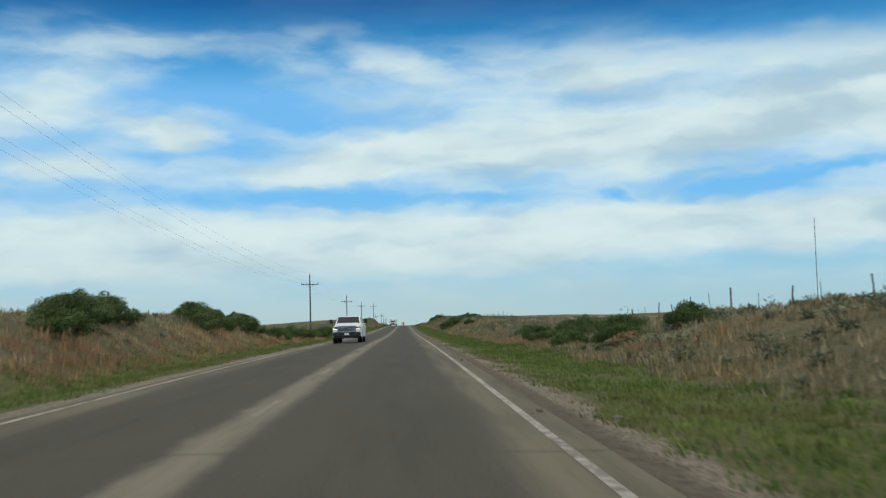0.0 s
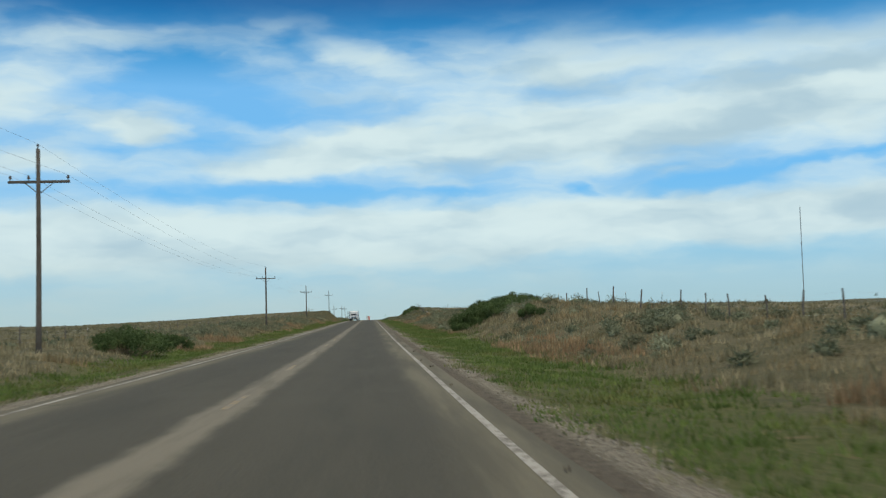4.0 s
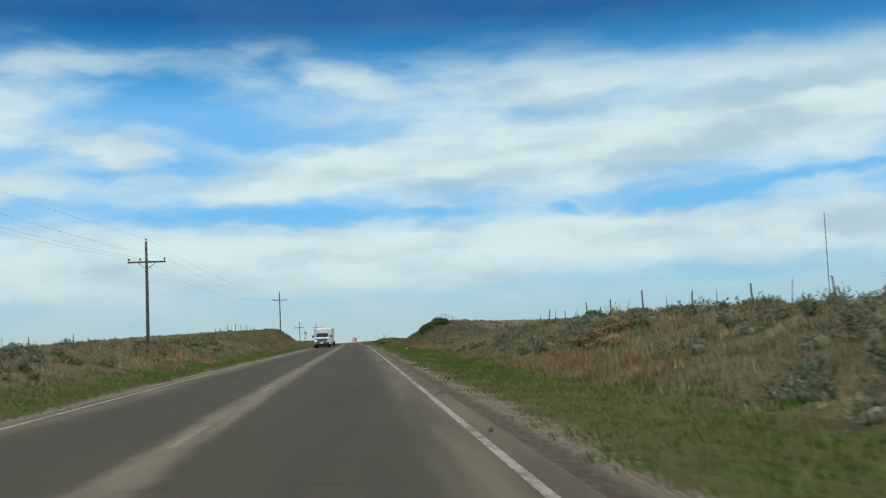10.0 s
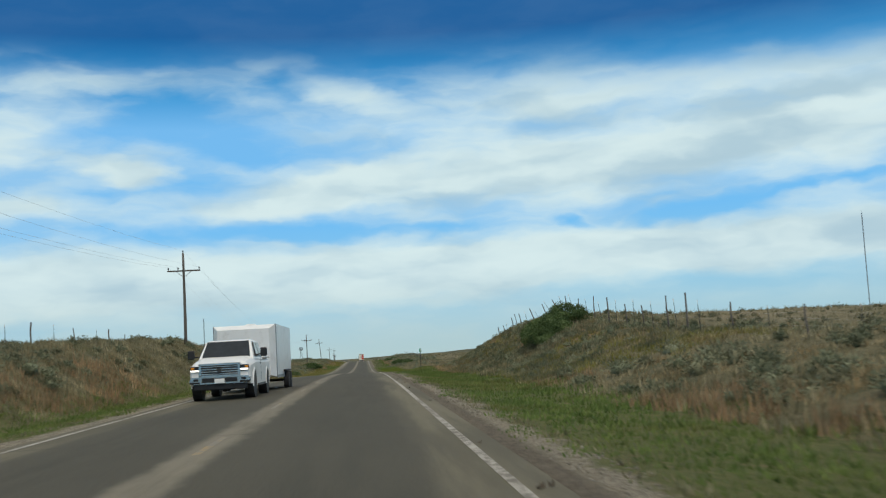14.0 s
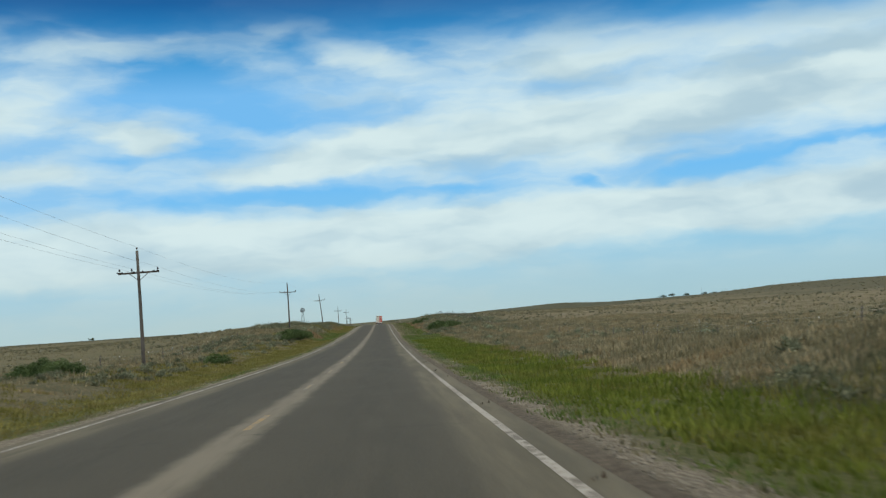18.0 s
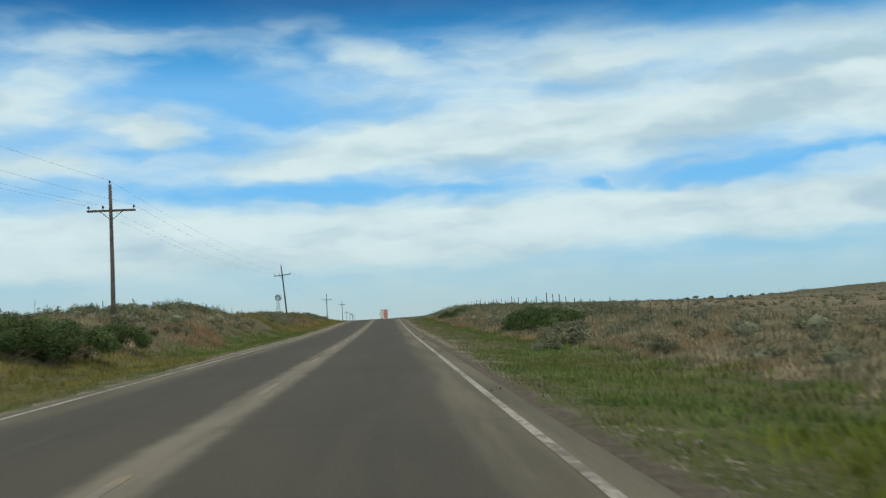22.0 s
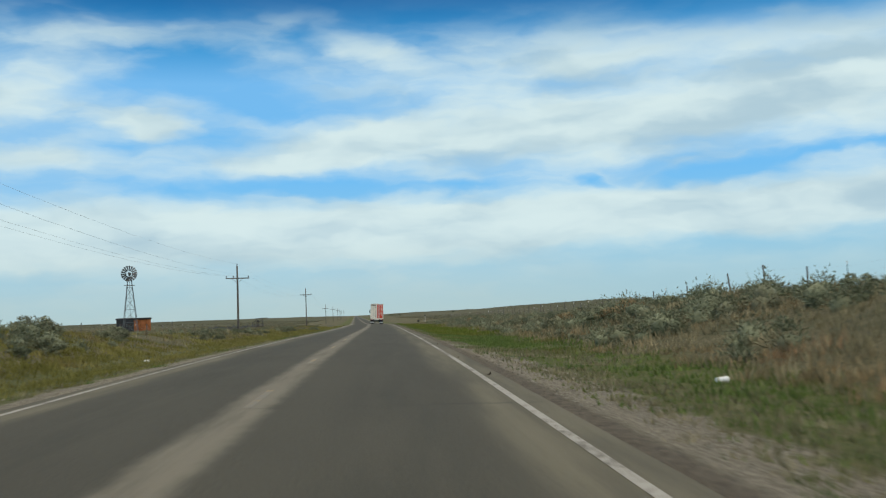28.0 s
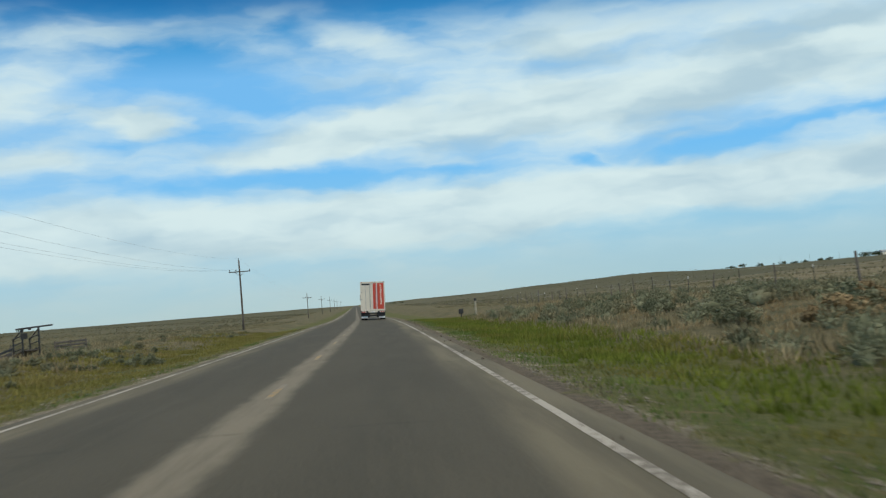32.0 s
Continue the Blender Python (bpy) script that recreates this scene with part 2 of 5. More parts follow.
M_INSUL = simple("insulator_porcelain", (0.06, 0.05, 0.05), 0.25)
M_RUST = simple("rusty_steel", (0.33, 0.115, 0.04), 0.9, vary=0.45, scale=1.2, dirt=(0.10, 0.045, 0.025))
M_WHITE = simple("white_vehicle_paint", (0.78, 0.78, 0.77), 0.3, vary=0.04, scale=0.7, dirt=(0.55, 0.53, 0.49))
M_CREAM = simple("cream_trailer_panel", (0.78, 0.73, 0.62), 0.45, vary=0.05, scale=0.8, dirt=(0.58, 0.55, 0.48))
M_RED = simple("red_stripe_paint", (0.62, 0.085, 0.05), 0.4, vary=0.08)
M_BLACK = simple("black_plastic", (0.022, 0.022, 0.023), 0.5)
M_BUMPER = simple("dark_bumper_steel", (0.10, 0.10, 0.105), 0.4, 0.5)
M_RUBBER = simple("tyre_rubber", (0.025, 0.025, 0.026), 0.85)
M_CHROME = simple("chrome_trim", (0.62, 0.63, 0.64), 0.22, 1.0, 0.05)
M_GLASS = simple("dark_window_glass", (0.02, 0.028, 0.036), 0.08)
M_GLASS.node_tree.nodes["Principled BSDF"].inputs["Specular IOR Level"].default_value = 0.14
M_SIGN = simple("green_sign_sheet", (0.0, 0.26, 0.13), 0.4, vary=0.05)
M_LETTER = simple("white_sign_letters", (0.82, 0.84, 0.82), 0.4, vary=0.03)
M_LITTER = simple("white_litter", (0.8, 0.8, 0.78), 0.6, vary=0.06)
M_TAIL = simple("red_lamp_lens", (0.45, 0.02, 0.015), 0.2)
M_AMBER = simple("amber_lamp_lens", (0.7, 0.25, 0.02), 0.2)
M_TAN = simple("tan_marker_paint", (0.36, 0.33, 0.25), 0.7)
M_GRAVEL = foliage("gravel_stone", (0.18, 0.16, 0.125), (0.31, 0.28, 0.225))

M_LAMP, nt, b = material("lit_headlamp", 0.2)
b.inputs["Base Color"].default_value = (0.9, 0.9, 0.85, 1)
b.inputs["Emission Color"].default_value = (1.0, 0.93, 0.8, 1)
b.inputs["Emission Strength"].default_value = 1.6


def line_paint(name, c, worn, under):
    m, nt, b = material(name, 0.7)
    p = node(nt, "ShaderNodeNewGeometry").outputs["Position"]
    n = fuzz(nt, p, 6.0, 6.0, 0.7)
    big = fuzz(nt, p, 0.35, 3.0)
    f = span(nt, calc(nt, "ADD", n, calc(nt, "MULTIPLY", big, 0.5)), worn, worn + 0.16)
    put(nt, b.inputs["Base Color"], blend(nt, f, c, under))
    bump(nt, b, n, 0.3, 0.01)
    return m


M_LINE = line_paint("white_line_paint", (0.37, 0.345, 0.295), 0.70, (0.135, 0.118, 0.09))
M_YELLOW = line_paint("yellow_line_paint", (0.34, 0.228, 0.08), 0.605, (0.185, 0.167, 0.13))

# asphalt: dark wheel lanes, a pale strip worn along the middle, paler towards the edge lines
M_ROAD, nt, b = material("worn_asphalt", 0.85)
uvn = node(nt, "ShaderNodeUVMap", uv_map="lane")
sp = node(nt, "ShaderNodeSeparateXYZ")
put(nt, sp.inputs[0], uvn.outputs[0])
u, v = sp.outputs[0], sp.outputs[1]
pos = uvn.outputs[0]
fine = fuzz(nt, pos, 28.0, 6.0, 0.75)
streak = fuzz(nt, vcalc(nt, "MULTIPLY", pos, (1.0, 0.07, 1.0)), 2.6, 5.0, 0.6)
blot = fuzz(nt, vcalc(nt, "MULTIPLY", pos, (1.0, 0.25, 1.0)), 0.5, 5.0, 0.6)
wob = calc(nt, "MULTIPLY", calc(nt, "SUBTRACT", fuzz(nt, vcalc(nt, "MULTIPLY", pos, (1.0, 0.5, 1.0)), 1.3, 4.0, 0.6), 0.5), 0.34)
base = blend(nt, span(nt, blot, 0.3, 0.7), (0.0445, 0.0403, 0.0285), (0.0605, 0.0546, 0.0385))
base = blend(nt, span(nt, fine, 0.38, 0.68, 0.0, 0.85), base, (0.102, 0.0925, 0.0645))
au = calc(nt, "ABSOLUTE", calc(nt, "ADD", u, wob))
rag = calc(nt, "MULTIPLY", calc(nt, "SUBTRACT", fuzz(nt, vcalc(nt, "MULTIPLY", pos, (1.0, 0.35, 1.0)), 5.0, 6.0, 0.7), 0.5), 0.2)
au = calc(nt, "ADD", au, rag)
mid = calc(nt, "MULTIPLY", span(nt, au, 0.13, 0.44, 1.0, 0.0), span(nt, calc(nt, "ADD", streak, calc(nt, "MULTIPLY", fine, 0.4)), 0.45, 0.78, 0.45, 1.0))
base = blend(nt, mid, base, (0.186, 0.166, 0.1235))
slow = fuzz(nt, vcalc(nt, "MULTIPLY", pos, (1.0, 0.06, 1.0)), 1.6, 5.0, 0.6)
side = span(nt, calc(nt, "MULTIPLY_ADD", calc(nt, "SUBTRACT", slow, 0.5), 0.5, calc(nt, "ABSOLUTE", u)), 2.7, 3.3)
base = blend(nt, calc(nt, "MULTIPLY", side, span(nt, fine, 0.3, 0.7, 0.7, 1.0)), base, blend(nt, span(nt, slow, 0.35, 0.65), (0.1008, 0.09, 0.05985), (0.168, 0.15, 0.1009)))
seal = calc(nt, "MULTIPLY", span(nt, calc(nt, "ABSOLUTE", calc(nt, "SUBTRACT", calc(nt, "ABSOLUTE", u), 1.9)), 0.25, 1.0, 1.0, 0.0), span(nt, streak, 0.35, 0.65))
base = blend(nt, calc(nt, "MULTIPLY", seal, 0.35), base, (0.03648, 0.036, 0.0248))
# cross cracks, filled and ragged
cv = calc(nt, "ADD", v, calc(nt, "MULTIPLY", wob, 1.2))
cv = calc(nt, "ABSOLUTE", calc(nt, "SUBTRACT", calc(nt, "MODULO", calc(nt, "ADD", cv, 500.0), 11.7), 5.85))
crack = calc(nt, "MULTIPLY", span(nt, cv, 0.015, 0.07, 1.0, 0.0), span(nt, fuzz(nt, pos, 0.7, 3.0), 0.42, 0.6))
base = blend(nt, calc(nt, "MULTIPLY", crack, 0.7), base, (0.0336, 0.033, 0.02565))
dirt = span(nt, calc(nt, "ADD", calc(nt, "ABSOLUTE", u), calc(nt, "MULTIPLY", wob, 1.1)), 3.97, 4.13)
base = blend(nt, calc(nt, "MULTIPLY", dirt, 0.8), base, blend(nt, span(nt, fine, 0.35, 0.7), (0.0528, 0.043, 0.02736), (0.1248, 0.105, 0.0684)))
put(nt, b.inputs["Base Color"], base)
b.inputs["Specular IOR Level"].default_value = 0.25
bump(nt, b, fine, 0.4, 0.012)

# ground: gravel by the pavement, green verge, brown rangeland, red earth where the bank is cut
M_GROUND, nt, b = material("prairie_ground", 0.95)
uvn = node(nt, "ShaderNodeUVMap", uv_map="lane")
sp = node(nt, "ShaderNodeSeparateXYZ")
put(nt, sp.inputs[0], uvn.outputs[0])
u, v = sp.outputs[0], sp.outputs[1]
pos = node(nt, "ShaderNodeNewGeometry").outputs["Position"]
fine = fuzz(nt, pos, 7.0, 7.0, 0.72)
mid_n = fuzz(nt, pos, 0.55, 6.0, 0.65)
big = fuzz(nt, pos, 0.045, 5.0, 0.6)
au = calc(nt, "ABSOLUTE", u)
west = calc(nt, "LESS_THAN", u, 0.0)
meadow = calc(nt, "ADD", calc(nt, "MULTIPLY", span(nt, v, 500.0, 520.0), span(nt, v, 620.0, 640.0, 1.0, 0.0)), span(nt, v, 785.0, 810.0))
level = calc(nt, "MULTIPLY", calc(nt, "MULTIPLY", span(nt, v, 500.0, 520.0), span(nt, v, 625.0, 655.0, 1.0, 0.0)), calc(nt, "SUBTRACT", 1.0, west))
edge = calc(nt, "ADD", calc(nt, "MULTIPLY_ADD", meadow, 0.42, calc(nt, "MULTIPLY_ADD", west, 0.3, au)), calc(nt, "MULTIPLY", calc(nt, "SUBTRACT", mid_n, 0.5), 1.7))
stony = calc(nt, "MULTIPLY", calc(nt, "MULTIPLY", span(nt, v, 626.0, 642.0), span(nt, v, 780.0, 796.0, 1.0, 0.0)), calc(nt, "SUBTRACT", 1.0, west))
edge = calc(nt, "MULTIPLY_ADD", stony, -0.7, edge)
gravel = blend(nt, span(nt, fuzz(nt, pos, 16.0, 5.0, 0.7), 0.38, 0.64), (0.14, 0.12, 0.088), (0.345, 0.31, 0.24))
gravel = blend(nt, span(nt, calc(nt, "ADD", au, calc(nt, "MULTIPLY", fine, 0.25)), 4.36, 4.62, calc(nt, "MULTIPLY_ADD", west, -0.75, 0.8), 0.0), gravel, blend(nt, span(nt, fine, 0.35, 0.65), (0.07, 0.058, 0.044), (0.16, 0.134, 0.102)))
grass = blend(nt, span(nt, fine, 0.3, 0.7), (0.078, 0.092, 0.034), (0.145, 0.148, 0.06))
grass = blend(nt, span(nt, fuzz(nt, pos, 1.7, 5.0, 0.7), 0.56, 0.7), grass, (0.19, 0.15, 0.085))
dry = blend(nt, span(nt, fine, 0.3, 0.72), (0.085, 0.08, 0.046), (0.215, 0.187, 0.113))
dry = blend(nt, span(nt, mid_n, 0.44, 0.64, 0.0, 0.8), dry, (0.085, 0.088, 0.05))
plain = blend(nt, span(nt, fine, 0.3, 0.7), (0.165, 0.142, 0.09), (0.275, 0.232, 0.155))
plain = blend(nt, span(nt, mid_n, 0.47, 0.66, 0.0, 0.8), plain, (0.105, 0.097, 0.056))
plain = blend(nt, span(nt, fuzz(nt, vcalc(nt, "MULTIPLY", pos, (1.0, 1.0, 0.0)), 0.16, 5.0, 0.65), 0.46, 0.62, 0.0, 0.65), plain, (0.125, 0.118, 0.066))
plain = blend(nt, span(nt, big, 0.42, 0.6, 0.0, 0.5), plain, (0.15, 0.135, 0.075))
col = blend(nt, span(nt, calc(nt, "ADD", edge, calc(nt, "MULTIPLY", calc(nt, "SUBTRACT", fine, 0.5), 0.8)), 4.72, 5.05), gravel, grass)
col = blend(nt, span(nt, calc(nt, "MULTIPLY_ADD", west, 0.5, edge), 8.0, 9.8), col, dry)
plain = blend(nt, calc(nt, "MULTIPLY", west, 0.5), plain, (0.115, 0.112, 0.06))
plain = blend(nt, span(nt, calc(nt, "MULTIPLY_ADD", big, 120.0, au), 150.0, 240.0, 0.0, 0.8), plain, (0.095, 0.093, 0.058))
plain = blend(nt, span(nt, calc(nt, "MULTIPLY_ADD", big, 300.0, v), 1050.0, 1500.0, 0.0, 0.7), plain, (0.085, 0.087, 0.054))
col = blend(nt, span(nt, calc(nt, "MULTIPLY_ADD", level, 9.5, au), 18.0, 32.0), col, plain)
cut = calc(nt, "MULTIPLY", span(nt, calc(nt, "ABSOLUTE", calc(nt, "SUBTRACT", v, 466.0)), 18.0, 34.0, 1.0, 0.0), span(nt, calc(nt, "ABSOLUTE", calc(nt, "SUBTRACT", u, 15.0)), 1.5, 3.5, 1.0, 0.0))
cut = calc(nt, "MULTIPLY", cut, span(nt, fuzz(nt, pos, 0.32, 4.0, 0.6), 0.43, 0.53))
col = blend(nt, calc(nt, "MULTIPLY", cut, 0.85), col, (0.33, 0.15, 0.075))
put(nt, b.inputs["Base Color"], col)
b.inputs["Specular IOR Level"].default_value = 0.1
bump(nt, b, calc(nt, "MULTIPLY_ADD", fine, 1.0, calc(nt, "MULTIPLY", mid_n, 0.3)), 0.9, 0.10)


# ---------- the land ----------
def S(a, b, x):
    q = np.clip((x - a) / (b - a), 0, 1)
    return q * q * (3 - 2 * q)


RY = np.array([-400, -30, 0, 30, 60, 90, 120, 150, 180, 210, 240, 270, 300, 330, 360, 390, 420, 450, 480, 510, 540, 570, 600, 630, 660, 690, 720, 750,
               780, 810, 840, 870, 900, 930, 960, 990, 1020, 1060, 1200, 5000])
RZ = np.array([0.5, 0.59, 0.70, 0.81, 0.86, 0.84, 0.78, 0.84, 0.93, 1.12, 1.24, 1.41, 1.60, 1.75, 1.87, 2.01, 2.13, 2.10, 1.82, 1.38, 1.06, 0.88, 0.86,
               0.97, 1.08, 1.29, 1.62, 1.94, 2.08, 2.04, 1.90, 1.76, 1.64, 1.55, 1.42, 1.22, 1.0, 0.8, 0.5, 0.5])
_yy = np.arange(-400, 5000, 2.0)
_zz = np.convolve(np.pad(np.interp(_yy, RY, RZ), 10, mode="edge"), np.hanning(21) / np.hanning(21).sum(), "valid")


def road_z(y):
    return np.interp(y, _yy, _zz)


def road_x(y):
    """The road bends a little to the left at its far end."""
    q = np.maximum(0, np.asarray(y, float) - 865)
    return -np.where(q < 150, 8.3e-5 * q * q, 8.3e-5 * (300 * q - 22500))


HRY = [-60, 37, 60, 85, 120, 150, 180, 196, 225, 250, 290, 330, 358, 375, 402, 430, 446, 459, 465, 480, 492, 508, 525, 560, 620, 660, 684, 700, 715, 760, 800, 815, 830, 850, 920, 960, 1100]
HRZ = [1.3, 1.45, 1.1, 0.5, 0.4, 0.8, 1.6, 1.8, 1.2, 1.1, 1.4, 1.7, 1.4, 0.8, 0.7, 1.5, 2.35, 3.3, 3.45, 2.95, 1.95, 1.05, 0.2, -0.2, 0.0, 0.3, 0.8, 1.2, 0.9, 1.2, 1.35, 0.95, 0.65, 0.5, 0.5, 0.3, 0.3]
HLY = [-60, 53, 75, 90, 125, 180, 250, 300, 345, 368, 400, 430, 460, 480, 497, 520, 560, 600, 630, 650, 670, 690, 720, 760, 790, 820, 870, 1100]
HLZ = [2.0, 1.8, 1.9, 1.2, 0.4, 0.2, 0.5, 0.8, 1.2, 1.0, 1.5, 2.4, 3.2, 2.7, 1.8, 0.4, 0.0, 0.2, 1.0, 1.8, 2.3, 1.6, 1.4, 1.4, 1.0, 0.4, 0.1, -0.2]


def rolling(x, y):
    return (np.sin(x * 0.021 + 1.3) * np.cos(y * 0.017) + 0.6 * np.sin(x * 0.047 - y * 0.031) + 0.5 * np.sin(y * 0.053 + x * 0.012 + 2.0))


def land(x, y):
    """Height of the ground."""
    x, y = np.asarray(x, float), np.asarray(y, float)
    u = x - road_x(y)
    a = np.abs(u)
    hr, hl = np.interp(y, HRY, HRZ), np.interp(y, HLY, HLZ)
    h = np.where(u > 0, hr, hl)
    verge = np.interp(a, [0, 3.6, 3.8, 4.3, 5.3, 7.2, 9.0], [-0.18, -0.18, -0.07, -0.07, -0.14, -0.32, -0.34])
    foot, top = np.where(u > 0, 8.6, 6.6), np.where(u > 0, 16.5, 12.0)
    near = verge + (h - verge) * S(0, 1, (a - foot) / (top - foot))
    lumps = 0.10 * np.sin(x * 0.9 + 0.3 * y) * np.sin(y * 0.71 + 1) + 0.07 * np.sin(x * 1.7 - y * 1.3)
    near = near + lumps * S(6.0, 10.0, a)
    near = near + 1.0 * np.exp(-((y - 184) / 9) ** 2 - ((u - 12.5) / 3.2) ** 2)
    near = near + 0.52 * np.exp(-((y - 477) / 10) ** 2 - ((u - 7.8) / 1.6) ** 2)
    near = near + 0.3 * np.exp(-((y - 464) / 12) ** 2) * S(15.5, 18.5, u) * (1 - S(20, 26, u))
    far_r = 0.4 + 6.3 * (0.45 + 0.55 * S(780, 980, y)) * S(50, 330, u) + 3.6 * S(330, 900, u) + 0.7 * rolling(x, y) * S(25, 90, a) + 2.5 * np.exp(-((y - 450) / 62) ** 2 - (u / 140) ** 2)
    far_r = far_r + 1.9 * np.exp(-((y - 1130) / 130) ** 2 - ((u - 235) / 90) ** 2) - 4.3 * S(1320, 1480, y) * S(215, 290, u)
    far_r = far_r - 4.6 * np.exp(-((y - 1320) / 130) ** 2 - ((u - 205) / 80) ** 2) + 5.6 * S(1700, 2150, y) * S(380, 560, u) + 3.4 * np.exp(-((y - 1780) / 330) ** 2 - ((u - 205) / 75) ** 2)
    far_l = 0.3 + (3.4 - 2.6 * S(600, 1000, y)) * S(40, 300, -u) + 0.5 * rolling(x, y) * S(25, 90, a) + 2.6 * np.exp(-((y - 450) / 50) ** 2 - (u / 60) ** 2) + 0.5 * np.exp(-((y - 890) / 40) ** 2 - ((u + 28) / 18) ** 2)
    far = np.where(u > 0, far_r, far_l)
    k = S(np.where(u > 0, 19, 14), np.where(u > 0, 75, 60), a)
    near = near * (1 - k) + far * k
    wn = 1 - S(40, 160, a)
    return near + road_z(y) * wn + 1.2 * (1 - wn)


def mesh_np(name, verts, faces, mat, smooth=False):
    """A mesh from numpy arrays; the faces are all of one size."""
    me = bpy.data.meshes.new(name)
    nv, (nf, k) = len(verts), faces.shape
    me.vertices.add(nv)
    me.vertices.foreach_set("co", np.ascontiguousarray(verts, dtype=np.float32).ravel())
    me.loops.add(nf * k)
    me.loops.foreach_set("vertex_index", np.ascontiguousarray(faces, dtype=np.int32).ravel())
    me.polygons.add(nf)
    me.polygons.foreach_set("loop_start", np.arange(0, nf * k, k, dtype=np.int32))
    me.polygons.foreach_set("use_smooth", np.full(nf, smooth))
    me.update(calc_edges=True)
    me.materials.append(mat)
    return me


def grid_faces(ny, nx):
    i = np.arange(ny - 1)[:, None] * nx + np.arange(nx - 1)[None, :]
    return np.stack([i, i + 1, i + nx + 1, i + nx], -1).reshape(-1, 4)


def lane_uv(me, verts):
    uv = np.stack([verts[:, 0] - road_x(verts[:, 1]), verts[:, 1]], -1)
    idx = np.empty(len(me.loops), np.int32)
    me.loops.foreach_get("vertex_index", idx)
    layer = me.uv_layers.new(name="lane")
    layer.data.foreach_set("uv", uv[idx].astype(np.float32).ravel())


def sheet(name, ux, ys, height, mat, lift=0.0):
    """A strip that follows the road: ux across it, ys along it."""
    U, Y = np.meshgrid(ux, ys)
    X = U + road_x(Y)
    V = np.stack([X, Y, height(X, Y) + lift], -1).reshape(-1, 3)
    me = mesh_np(name, V, grid_faces(len(ys), len(ux)), mat, True)
    lane_uv(me, V)
    return new(name, me)


side_x = np.concatenate([np.arange(3.4, 20, 0.45), np.arange(20, 60, 2.5), np.geomspace(60, 3800, 34)])
ux = np.concatenate([-side_x[::-1], [-2, 0, 2], side_x])
ys = np.concatenate([np.linspace(-400, -24, 20), np.arange(-20, 1060, 2.0), np.geomspace(1064, 4900, 70)])
ground = tagged(sheet("ground", ux, ys, land, M_GROUND), "rolling brown prairie with a green verge and gravel edge", "ground", kind="stuff")
ground["kind"] = "structure"


def crown(x, y):
    u = x - road_x(y)
    return road_z(y) - 0.018 * np.abs(u) + 0.03


road_y = np.concatenate([np.linspace(-400, -24, 12), np.arange(-20, 1100, 3.0), np.geomspace(1104, 3500, 50)])
road = sheet("road", np.array([-3.98, -3.9, -3.6, -2.4, -1.2, -0.5, 0, 0.5, 1.2, 2.4, 3.6, 4.0, 4.12]), road_y, crown, M_ROAD)
rv = road.data.vertices
for i in range(len(rv)):
    if i % 13 in (0, 12):
        rv[i].co.z -= 0.14
tagged(road, "two-lane asphalt road with a pale worn strip along its middle", "road", kind="structure")


def stripe(name, u, width, y0, y1, mat, label, step=3.0):
    n = max(2, int((y1 - y0) / step) + 1)
    yy = np.linspace(y0, y1, n)
    ob = sheet(name, np.array([u - width / 2, u + width / 2]), yy, crown, mat, 0.0035)
    ob.parent = road
    if label:
        tagged(ob, label)
    return ob


stripe("edge_line", 3.6, 0.115, -300, 3000, M_LINE, "worn white edge line")
stripe("edge_line", -3.6, 0.115, -300, 3000, M_LINE, "worn white edge line")
for k in range(-2, 110):
    stripe("centre_dash", -0.02, 0.11, k * 12.2 + 1.0, k * 12.2 + 4.1, M_YELLOW, "faded yellow centre dash" if k == -2 else "")


# ---------- building blocks ----------
def part(name, bm, mat, parent, label="", smooth=False):
    """One bmesh as one mesh object under a thing or a part."""
    me = bpy.data.meshes.new(name)
    bmesh.ops.recalc_face_normals(bm, faces=bm.faces)
    bm.to_mesh(me)
    bm.free()
    if smooth:
        me.shade_smooth()
    me.materials.append(mat)
    ob = new(name, me)
    ob.parent = parent
    if label:
        tagged(ob, label)
    return ob


def box(x0, x1, y0, y1, z0, z1, bev=0.0, bm=None, seg=1):
    own = bm is None
    bm = bm or bmesh.new()
    r = bmesh.ops.create_cube(bm, size=1.0)
    m = Matrix.Translation(((x0 + x1) / 2, (y0 + y1) / 2, (z0 + z1) / 2)) @ Matrix.Diagonal((x1 - x0, y1 - y0, z1 - z0, 1))
    bmesh.ops.transform(bm, matrix=m, verts=r["verts"])
    if bev and own:
        bmesh.ops.bevel(bm, geom=bm.edges[:], offset=bev, segments=seg, affect="EDGES")
    return bm


def rod(p, q, r0, r1=None, n=8, bm=None):
    """A tapered round bar from p to q."""
    bm = bm or bmesh.new()
    p, q = Vector(p), Vector(q)
    d = q - p
    g = bmesh.ops.create_cone(bm, cap_ends=True, segments=n, radius1=r0, radius2=r0 if r1 is None else r1, depth=d.length)
    m = Matrix.Translation((p + q) / 2) @ d.to_track_quat("Z", "Y").to_matrix().to_4x4()
    bmesh.ops.transform(bm, matrix=m, verts=g["verts"])
    return bm


def loft(sections, bm=None):
    """Skin between closed rings of points, with caps."""
    bm = bm or bmesh.new()
    rings = [[bm.verts.new(p) for p in s] for s in sections]
    n = len(rings[0])
    for a, b in zip(rings, rings[1:]):
        for i in range(n):
            bm.faces.new((a[i], a[(i + 1) % n], b[(i + 1) % n], b[i]))
    bm.faces.new(rings[0][::-1])
    bm.faces.new(rings[-1])
    return bm


def base(name, label, category, group=""):
    return tagged(new(name), label, category, group)


def at(ob, x, y, z, rz=0.0, rx=0.0, ry=0.0):
    ob.matrix_basis = pose(x, y, z, rx, ry, rz)
    return ob


def gz(x, y):
    return float(land(x, y))


